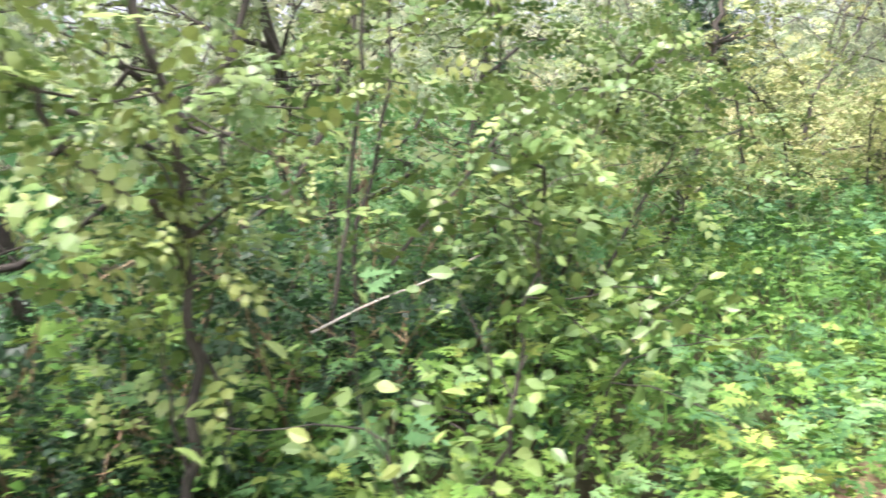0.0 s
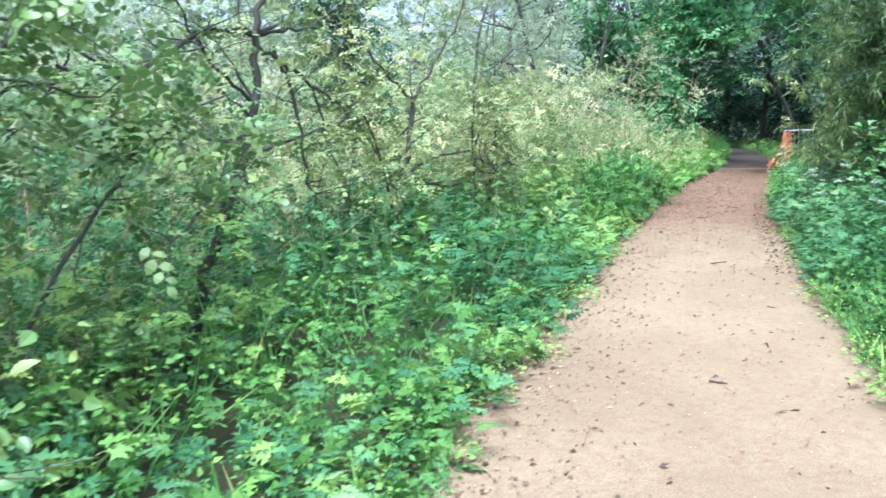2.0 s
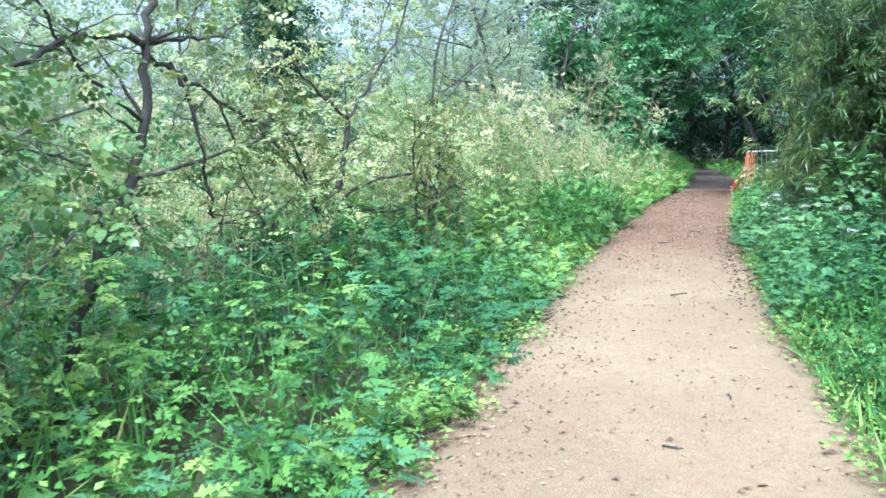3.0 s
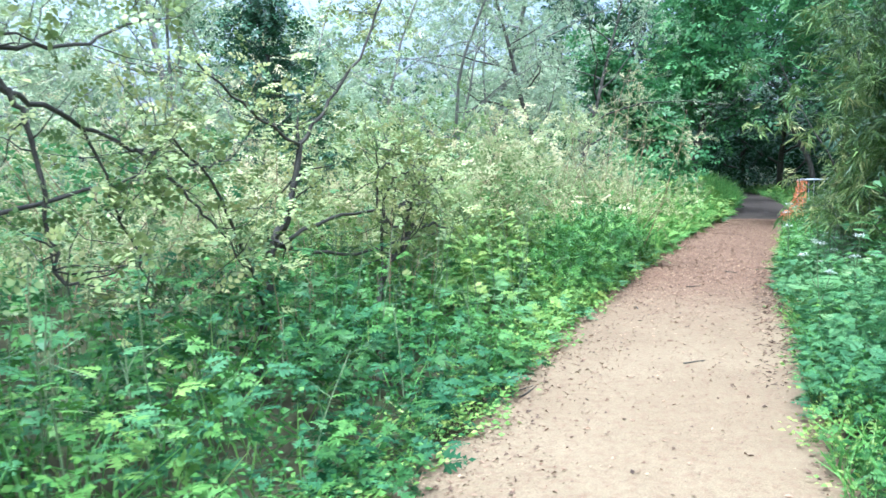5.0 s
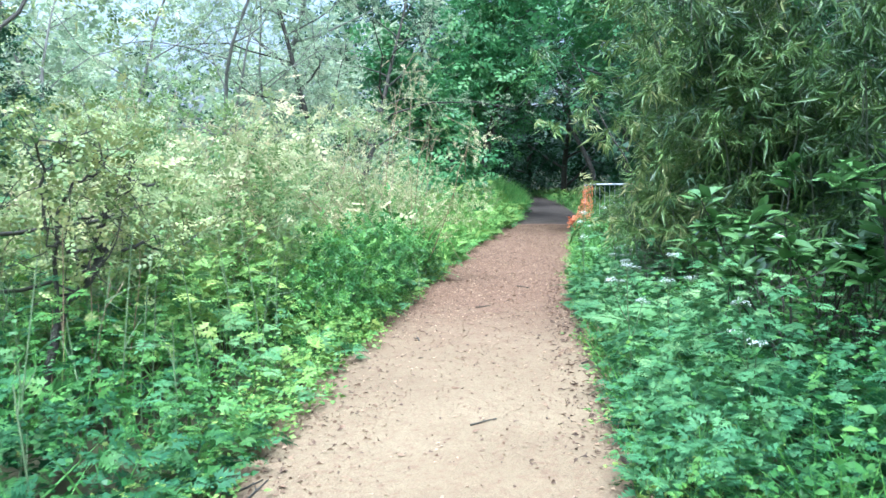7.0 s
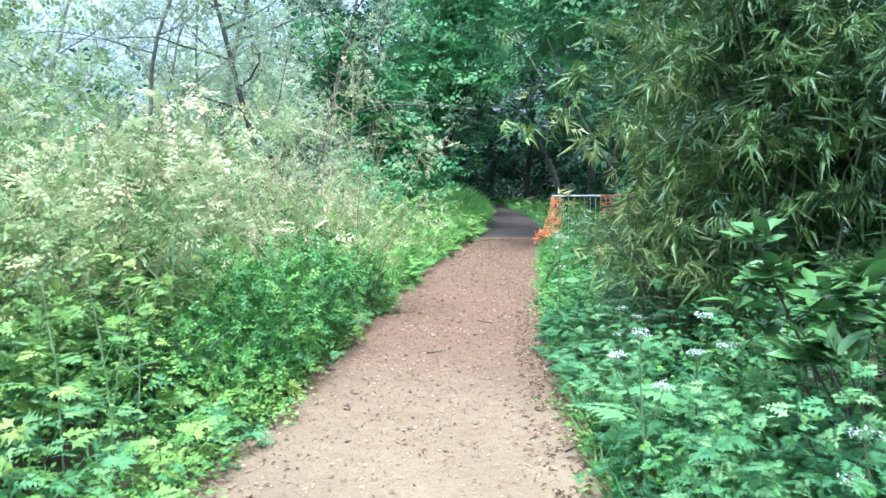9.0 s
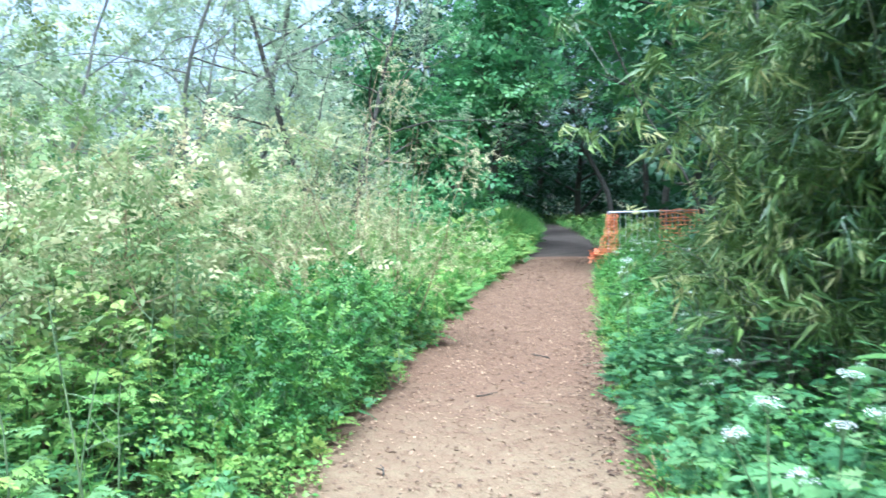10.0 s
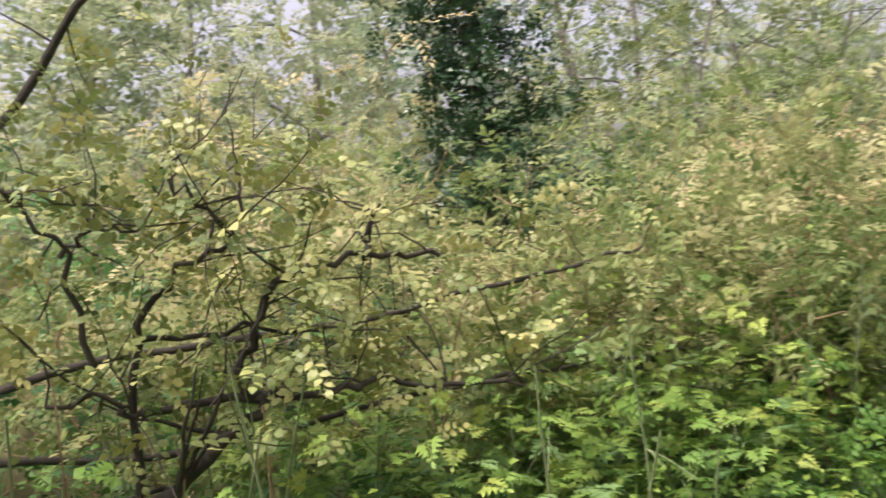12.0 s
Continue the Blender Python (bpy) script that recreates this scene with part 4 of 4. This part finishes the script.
for k, (s, w, h) in enumerate([(-6, -5, 7), (-3.5, -5.2, 6), (-1, -6.2, 7.0), (0.8, -5.0, 5.5), (2.6, -6.0, 6.5), (4.4, -5.2, 5.0), (5.8, -6.4, 6), (11.5, -9.0, 5.5),
                               (14.0, -8.2, 6.0), (17.0, -8.0, 6.5), (19.8, -7.2, 7.5), (27.5, -7.5, 9)]):
    woody("tree", xyz(s, w), h, 0.07 if s < 7 else 0.045, "slender woodland tree with light green leaves", "tree", 310 + k, BARK if s < 7 else GREYBARK, HAZEWILLOW if k % 3 else SHRUB, SPRAY, 0.085,
          3600 if s < 7 else 5200, 12, 0.12, 0.42, 2 if k % 2 else 1, (row.normal() * 0.08, row.normal() * 0.08), 0.22, 6, 0.45, "slim trees beside the path", 0.6)
for k, (s, w, h) in enumerate([(-9, -10, 9), (-4, -11, 10), (1, -9.5, 9), (10.5, -16, 7), (15, -15, 8.5), (21, -13, 10), (26, -13, 10), (31, -9, 12), (11, -19, 9), (19, -20, 9), (3, -15, 12), (-4, -18, 13), (27, -17, 12), (6.5, -21, 10)]):
    woody("tree", xyz(s, w), h, 0.13, "woodland tree with a full green crown", "tree", 340 + k, GREYBARK, TREE if k % 2 and s < 9 else HAZEWILLOW, SPRAY, 0.2, 2600, 12, 0.08, 0.4, 1,
          (row.normal() * 0.05, row.normal() * 0.05), 0.4, 3, 0.4, "far trees beyond the thicket")
woody("holly_tree", xyz(13.1, -5.1), 4.0, 0.06, "dark dense evergreen tree standing in the thicket", "tree", 360, BARK, HOLLY, SPRAY, 0.06, 11000, 30, 0.2, 0.19, 1, (0, 0), 0.14, 5, 0.25, crook=0.03)


def woods(name, seed, count, s_range, w_range, top, leaf, size, label, clump=0.5, low=0.0):
    """Distant or deep foliage that nobody could count: tufts of leaves under an uneven top."""
    rng = np.random.default_rng(seed)
    so = Soup()
    tufts = count // 45
    s, w = rng.uniform(*s_range, tufts), rng.uniform(*w_range, tufts)
    h = top * (0.62 + 0.38 * np.sin(s * 0.9 + w * 0.35) * np.sin(s * 0.37 - w * 0.8 + 1.0)) * rng.uniform(0.8, 1.15, tufts)
    c = xyz(s, w, low + (h - low) * rng.random(tufts) ** 0.8)
    leaves_round(so, c, count, clump, SPRAY, size, rng, 0.6, 0.15)
    so.v[0][:, 2] = np.maximum(so.v[0][:, 2], -0.02)
    return tagged(so.part(name, leaf), label, "woodland", kind="stuff")


woods("woodland_understorey", 901, 22000, (-8, 9), (-11, -4.4), 2.2, TREE, 0.12, "dense green woodland understorey among the slim trees", 0.35)
woods("woodland_understorey", 902, 20000, (9, 28), (-13, -5.5), 2.4, TREE, 0.12, "green scrub behind the thicket", 0.4)


def far_belt(seed, count, radii, turns, top, leaf, size, label):
    """The wood's far edge, a belt of crowns bent round the clearing, lower at two clearings."""
    rng = np.random.default_rng(seed)
    so = Soup()
    n = count // 40
    a, r = rng.uniform(*turns, n), rng.uniform(*radii, n)
    h = top * (0.8 + 0.2 * np.sin(a * 0.31 + seed) * np.sin(a * 0.13 + r)) * rng.uniform(0.75, 1.1, n)
    h = h * np.interp(a, (50, 62), (1.0, 0.75))
    for gap, wide in ((26.5, 2.6), (45.0, 3.2)):
        h = h * (1 - 0.72 * np.exp(-((a - gap) / wide) ** 2))
    c = xyz(8 + r * np.cos(np.radians(a)), -r * np.sin(np.radians(a)), h * rng.random(n) ** 0.75)
    leaves_round(so, c, count, 0.9, SPRAY, size, rng, 0.6, 0.15)
    so.v[0][:, 2] = np.maximum(so.v[0][:, 2], -0.02)
    return tagged(so.part("far_woods", leaf), label, "woodland", kind="stuff")


far_belt(903, 40000, (26, 40), (14, 150), 9.5, HAZEWILLOW, 0.42, "far woodland edge, haze in its pale green leaf colour")
woods("woodland_understorey", 904, 9000, (29, 62), (-14, -4.6), 2.6, HAZEWILLOW, 0.2, "dense green growth beside the shaded path", 0.45)
# Growth in shade-darkened leaves closes the tunnel and the gaps behind.
woods("woodland_understorey", 905, 7500, (18, 60), (2.9, 14), 3.4, SHADELEAF, 0.22, "dark green growth beside the shaded path", 0.45)
woods("far_woods", 906, 9000, (58, 75), (-30, 30), 11, SHADELEAF, 0.7, "dark far woodland beyond the path", 1.0)
woods("woodland_understorey", 907, 8000, (6, 20), (4.3, 9), 3.5, SHADELEAF, 0.2, "dark growth behind the laurel and bamboo", 0.4)

woods("woodland_understorey", 908, 7500, (49, 58), (-6, 6), 4.5, SHADELEAF, 0.28, "dark growth where the path bends away", 0.5)
woods("woodland_understorey", 909, 9000, (24, 31), (-3.5, -2.2), 2.4, TREE, 0.14, "leafy green growth beside the path", 0.4)

# ---- the tunnel of trees ----
for k, (s, w, h, n) in enumerate([(27.5, -1.8, 5.5, 4500), (30.5, -1.9, 8, 7000), (33, -2.2, 8.5, 6000), (37, -2.6, 9, 5000), (41, -3.2, 10, 5000),
                                  (20.5, 3.3, 7, 7500), (23.5, 3.5, 8, 7500), (27, 3.4, 9, 6500), (31, 3.3, 9, 6000), (35.5, 3.2, 10, 6000), (40, 3.0, 10, 5500), (45, 2.0, 10, 5000)]):
    # Trees deeper in the tunnel take the leaf with shade in its colour.
    woody("tree", xyz(s, w), h, 0.13, "leafy tree whose branches arch over the path", "tree", 400 + k, BARK, TREE if s < (34 if w < 0 else 30) else SHADELEAF, SPRAY, 0.17, int(n * 0.85), 16, 0.34, 0.14 if w < 0 and s < 29 else 0.24 if w < 0 else 0.38, 1, (0, 0), 0.3, 4, 0.25, "trees arching over the path")
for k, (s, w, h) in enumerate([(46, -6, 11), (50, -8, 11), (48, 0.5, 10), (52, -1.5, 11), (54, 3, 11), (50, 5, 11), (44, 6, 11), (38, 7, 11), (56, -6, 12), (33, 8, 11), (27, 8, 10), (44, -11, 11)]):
    woody("tree", xyz(s, w), h, 0.16, "dark dense woodland tree behind the path", "tree", 430 + k, BARK, SHADELEAF, SPRAY, 0.3, 3000, 12, 0.03, 0.42, 1, (0, 0), 0.4, 3, 0.25, "dark trees at the end of the path")

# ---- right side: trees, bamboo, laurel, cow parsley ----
# First two trees are added to shade laurel and bamboo from the sky.
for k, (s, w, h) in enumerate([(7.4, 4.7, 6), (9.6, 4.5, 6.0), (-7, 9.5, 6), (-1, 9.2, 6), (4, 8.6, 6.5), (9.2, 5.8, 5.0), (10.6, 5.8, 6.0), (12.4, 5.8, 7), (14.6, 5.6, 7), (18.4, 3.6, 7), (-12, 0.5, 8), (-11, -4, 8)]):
    woody("tree", xyz(s, w), h, 0.10, "dark leafy woodland tree, some added unseen to give shade", "tree", 460 + k, BARK, SHADELEAF, SPRAY, 0.16, 3800, 14, 0.04, 0.34, 1, (0, 0), 0.32, 6, 0.25, "dark trees behind the bamboo")


def bamboo(s, w, height, seed, canes, count, toward, tone):
    """A clump of arching bamboo canes with hanging narrow leaves."""
    rng = np.random.default_rng(seed)
    thing = empty("bamboo_clump", xyz(s, w, 0), "dense bamboo clump with arching canes and narrow leaves", "bamboo", "bamboo beside the path")
    crown, twigs, tips = Soup(), Soup(), []
    for k in range(canes):
        so = Soup()
        a, r = rng.uniform(0, 2 * np.pi), 0.4 * math.sqrt(rng.random())
        h = height * rng.uniform(0.6, 1.1)
        lean = xyz(0, -toward * rng.uniform(0.0, 1.0), 0) + rng.normal(size=3) * (0.12, 0.12, 0)
        base = xyz(s, w, -0.03) + np.array([np.cos(a), np.sin(a), 0]) * r
        t = np.linspace(0, 1, 12)[:, None]
        line = base + np.array([0, 0, 1.0]) * h * (t - 0.18 * t ** 3) + lean * h * t ** 2.2
        tube(so, line, 0.010, 0.003, 5)
        for i in range(3, 12):
            for j in range(2):
                tw = wander(line[i], rng.normal(size=3) + (0, 0, 0.2), rng.uniform(0.25, 0.5), 4, 0.15, -0.06, rng)
                tube(twigs, tw, 0.003, 0.0012, 3)
                tips.append(tw[1:])
        hang(thing, so.part("cane", CANE))
    hang(thing, tagged(twigs.part("brushwood", CANE), kind="stuff"))
    tips = np.concatenate(tips)
    tips = tips[rng.permutation(len(tips))[:len(tips) * 3 // 5]]
    count = int(count * 0.28)
    idx = rng.integers(0, len(tips), count)
    p = tips[idx] + rng.normal(size=(count, 3)) * 0.04
    d = rng.normal(size=(count, 3)) * (0.7, 0.7, 0.35) - (0, 0, 0.55)
    high = p[:, 2] > (0.8 if height > 2 else 0.95)
    p, d, count = p[high], d[high], int(high.sum())
    tuft = (rng.random(len(tips))[idx] - 0.5)[high]
    crown.place(BUNCH, frames(d, rng.uniform(0.075, 0.165, count), 0.4, rng), p, np.clip(tone + tuft * 0.5 + rng.normal(size=count) * 0.16, 0, 1))
    hang(thing, crown.part("foliage", BAMBOO))


for k, (s, w, h, c, n, lean) in enumerate([(12.0, 2.15, 3.6, 11, 8500, 0.22), (12.2, 1.8, 3.8, 11, 8500, 0.18), (13.2, 1.8, 3.6, 10, 7000, 0.2), (10.7, 2.5, 3.2, 5, 2600, 0.1),
                                            (11.9, 2.6, 3.8, 10, 7000, 0.2), (14.3, 2.1, 3.4, 12, 5500, 0.2), (15.6, 2.3, 3.2, 10, 4500, 0.2), (12.6, 1.5, 1.55, 9, 3600, 0.12), (13.2, 1.45, 1.6, 9, 3600, 0.12), (14.0, 1.45, 1.5, 8, 3000, 0.12)]):
    # Clumps deeper in: their shade is put into a darker leaf tone.
    bamboo(s, w, h, 500 + k, c, n * 0.75 if w > 2.05 else n, lean, 0.62 if h < 2 else 0.1 if s < 11 else 0.22 if w > 2.05 else 0.48)


def leaning_cane():
    so = Soup()
    tube(so, smooth_line(xyz(*np.array([(14.6, 1.6, 0.0), (14.0, 1.21, 1.36), (14.0, 0.98, 1.8), (14.0, 0.79, 2.17), (13.9, 0.6, 2.6)]).T), 4), 0.014, 0.006, 6)
    tagged(so.part("leaning_stem", BARK, smooth=True), "thin dark stem leaning out over the path", "stem")


leaning_cane()


def laurel(s, w, height, seed, stems, leaves):
    """A laurel bush; every large glossy leaf is a piece of its own."""
    rng = np.random.default_rng(seed)
    thing = empty("laurel_bush", xyz(s, w, 0), "glossy dark green laurel bush with large leaves", "bush", "laurels beside the path")
    spots = []
    for k in range(stems):
        a, wood = rng.uniform(0, 2 * np.pi), Soup()
        line = wander(xyz(s, w, -0.03) + np.array([np.cos(a), np.sin(a), 0]) * 0.1, (np.cos(a) * 0.25, np.sin(a) * 0.25, 1), height * rng.uniform(0.6, 1.1), 8, 0.12, 0.03, rng)
        tube(wood, line, 0.009, 0.004, 6)
        spots += [line[-1], line[-2], line[-4]]
        for j in range(5):
            tw = wander(line[rng.integers(3, 9)], rng.normal(size=3) + (0, 0, 0.5), rng.uniform(0.15, 0.35), 4, 0.15, 0.04, rng)
            tube(wood, tw, 0.004, 0.002, 4)
            spots += [tw[-1], tw[-2]]
        hang(thing, wood.part("stem", BARK))
    so = Soup()
    so.add(*LAURELLEAF, 0.5)
    me = so.mesh("leaf", LAUREL, True)
    spots = [q for q in spots if q[2] > 0.85]
    # whorls sit on the side that faces the open path
    spots.sort(key=lambda q: float(q[:2] @ W) - 0.2 * q[2] + rng.normal() * 0.15)
    spots = spots[:26]
    for k in range(leaves):
        q = spots[k % len(spots)]
        a = k * 2.4 + rng.uniform(-0.3, 0.3)
        d = np.array([np.cos(a), np.sin(a), rng.uniform(0.0, 1.0)])
        m = frames(d[None], rng.uniform(0.115, 0.165), 0.75, rng)[0]
        ob = new("leaf", me)
        ob.parent = thing
        ob.matrix_parent_inverse = Matrix.Translation(thing.location).inverted()
        ob.matrix_basis = Matrix.Translation(Vector(q + rng.normal(size=3) * 0.025)) @ Matrix(m.tolist()).to_4x4()


for k, (s, w, h, st, n) in enumerate([(10.8, 2.1, 1.25, 6, 180), (10.45, 1.95, 1.3, 6, 220), (10.2, 1.85, 1.2, 6, 200), (10.0, 2.2, 1.4, 7, 220), (9.5, 2.45, 1.6, 7, 260), (9.1, 2.45, 1.8, 7, 240)]):
    laurel(s, w, h, 550 + k, st, n)

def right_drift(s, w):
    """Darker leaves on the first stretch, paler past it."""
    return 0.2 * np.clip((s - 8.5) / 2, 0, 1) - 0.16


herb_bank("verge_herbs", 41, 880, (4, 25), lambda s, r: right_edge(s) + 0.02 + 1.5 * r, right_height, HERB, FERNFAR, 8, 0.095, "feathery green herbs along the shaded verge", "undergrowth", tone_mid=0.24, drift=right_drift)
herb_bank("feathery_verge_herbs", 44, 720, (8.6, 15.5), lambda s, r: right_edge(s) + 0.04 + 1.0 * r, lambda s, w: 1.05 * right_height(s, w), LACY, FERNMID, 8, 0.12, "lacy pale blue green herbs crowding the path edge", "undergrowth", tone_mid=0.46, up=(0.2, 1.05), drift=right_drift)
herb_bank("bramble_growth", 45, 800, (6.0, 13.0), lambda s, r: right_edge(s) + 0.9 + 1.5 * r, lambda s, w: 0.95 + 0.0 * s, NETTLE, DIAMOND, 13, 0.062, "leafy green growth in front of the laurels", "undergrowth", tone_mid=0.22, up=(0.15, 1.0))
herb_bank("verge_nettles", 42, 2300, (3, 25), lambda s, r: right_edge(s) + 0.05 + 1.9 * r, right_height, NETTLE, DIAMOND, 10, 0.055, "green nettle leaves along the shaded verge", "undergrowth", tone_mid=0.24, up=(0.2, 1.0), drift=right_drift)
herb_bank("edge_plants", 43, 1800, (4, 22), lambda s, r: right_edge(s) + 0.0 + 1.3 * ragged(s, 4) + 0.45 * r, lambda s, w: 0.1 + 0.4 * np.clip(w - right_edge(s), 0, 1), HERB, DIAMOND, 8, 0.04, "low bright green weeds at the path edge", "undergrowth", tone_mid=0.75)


def cow_parsley(seed):
    """One flowering plant: stem, feathery leaves, white umbels."""
    rng = np.random.default_rng(seed)
    thing = empty("cow_parsley", (0, 0, 0), "flowering cow parsley with white umbels and feathery leaves", "plant", "flowering cow parsley beside the path")
    so = Soup()
    main = wander((0, 0, -0.03), (rng.normal() * 0.08, rng.normal() * 0.08, 1), 0.85, 8, 0.05, 0.02, rng)
    tube(so, main, 0.006, 0.003, 5)
    heads = [main[-1]]
    for k in range(2):
        a = k * 2.2 + rng.uniform(0, 1)
        br = wander(main[5 - k % 2], (np.cos(a) * 0.6, np.sin(a) * 0.6, 1), rng.uniform(0.16, 0.32), 4, 0.05, 0.02, rng)
        tube(so, br, 0.004, 0.002, 4)
        heads.append(br[-1])
    for k in range(5):
        a = k * 1.3 + rng.uniform(0, 1)
        lf = Soup()
        lf.place(FERN, frames(np.array([[np.cos(a), np.sin(a), 0.35]]), 0.3, 0.8, rng), main[[1 + k]], rng.uniform(0.3, 0.8))
        lf.part("leaf", LACY, thing)
    for q in heads:
        um = Soup()
        for j in range(11):
            turn, out = j * 2.4, 0.036 * math.sqrt((j + 0.5) / 11)
            e = np.asarray(q) + np.array([np.cos(turn) * out, np.sin(turn) * out, 0.035 - 6 * out * out])
            e = e + rng.normal(size=3) * 0.007
            tube(so, np.array([q, (np.asarray(q) + e) / 2 + (0, 0, -0.004), e]), 0.001, 0.0008, 3)
            n = 12
            g, r = rng.uniform(0, 2 * np.pi, n), 0.012 * np.sqrt(rng.random(n))
            at = e + np.stack([np.cos(g) * r, np.sin(g) * r, 0.008 - 60 * r * r + rng.normal(size=n) * 0.004], -1)
            d = np.stack([np.cos(g), np.sin(g), rng.uniform(0, 0.5, n)], -1)
            um.place(DIAMOND, frames(d, rng.uniform(0.005, 0.008, n), 0.6, rng, 1.3), at, rng.random(n))
        um.part("umbel", PETAL, thing, "white flower umbel")
    so.part("stem", STALK, thing)
    return thing


protos = [cow_parsley(600 + k) for k in range(3)]
prng = np.random.default_rng(9)
spots = [(12.2, 1.11), (10.66, 0.95), (10.94, 1.2), (14.1, 1.17), (14.3, 0.75), (9.4, 1.4), (13.1, 0.98)]
for k in range(14):
    s = prng.uniform(13.5, 23)
    spots.append((s, float(right_edge(s)) + prng.uniform(0.25, 0.8)))
for k, (s, w) in enumerate(spots):
    m = pose(*xyz(s, w, 0), 0, 0, prng.uniform(0, 360)) @ Matrix.Scale(prng.uniform(0.85, 1.15), 4)
    if k < 3:
        protos[k].matrix_basis = m
    else:
        copy_thing(protos[k % 3], m)


# ---- barrier with orange mesh ----
def barrier():
    thing = empty("barrier", xyz(24.0, 1.0, 0), "galvanised steel barrier with torn orange plastic mesh", "barrier")

    def bar(name, a, b, r, mat, label=""):
        so = Soup()
        tube(so, np.array([xyz(*a), (xyz(*a) + xyz(*b)) / 2, xyz(*b)]), r, r, 8)
        hang(thing, tagged(so.part(name, mat, smooth=True), label) if label else so.part(name, mat, smooth=True))

    bar("top_rail", (24.0, 0.97, 1.10), (24.0, 3.0, 1.10), 0.021, GALV, "galvanised top rail")
    bar("bottom_rail", (24.0, 0.97, 0.16), (24.0, 3.0, 0.16), 0.018, GALV)
    for w in (0.97, 3.0):
        bar("post", (24.0, w, -0.03), (24.0, w, 1.12), 0.021, GALV)
    for k in range(18):
        w = 1.08 + k * 0.106
        bar("upright", (24.0, w, 0.16), (24.0, w, 1.1), 0.006, GALV)
    rng = np.random.default_rng(70)

    def mesh_sheet(name, w0, w1, z0, z1, bulge, label):
        """Plastic netting: strands both ways, sagging out of its plane."""
        so = Soup()
        nu, nv = 10, 14
        g = np.zeros((nv, nu, 3))
        for i in range(nv):
            for j in range(nu):
                fz, fw = i / (nv - 1), j / (nu - 1)
                out = bulge * (1 - fz) ** 2
                g[i, j] = xyz(23.96 - 0.03 * rng.random(), w0 + (w1 - w0) * fw - out * (1 - fw), z0 + (z1 - z0) * fz) + rng.normal(size=3) * 0.012
        for i in range(nv):
            tube(so, g[i], 0.011, 0.011, 4)
        for j in range(nu):
            tube(so, g[:, j], 0.008, 0.008, 4)
        hang(thing, tagged(so.part(name, ORANGE), label))

    mesh_sheet("mesh_end", 0.93, 1.14, 0.3, 1.06, 0.22, "orange plastic netting hanging off the post")
    mesh_sheet("mesh_panel", 1.92, 2.7, 0.2, 1.12, 0.05, "crumpled orange plastic netting")
    so = Soup()
    n = 60
    p = xyz(23.95 + rng.normal(size=n) * 0.05, 0.78 + rng.normal(size=n) * 0.08, 0.3 + rng.normal(size=n) * 0.035)
    so.place(blade(0.8, 0.3, 0.2), frames(rng.normal(size=(n, 3)) * (1, 1, 0.3), 0.13, 0.6, rng), p)
    for k in range(4):
        tube(so, wander(xyz(23.95, 0.78, 0.0), rng.normal(size=3) * 0.3 + (0, 0, 1), 0.32, 5, 0.1, 0, rng), 0.02, 0.012, 5)
    hang(thing, tagged(so.part("fallen_netting", ORANGE), "bundled orange netting at the foot of the post"))


barrier()
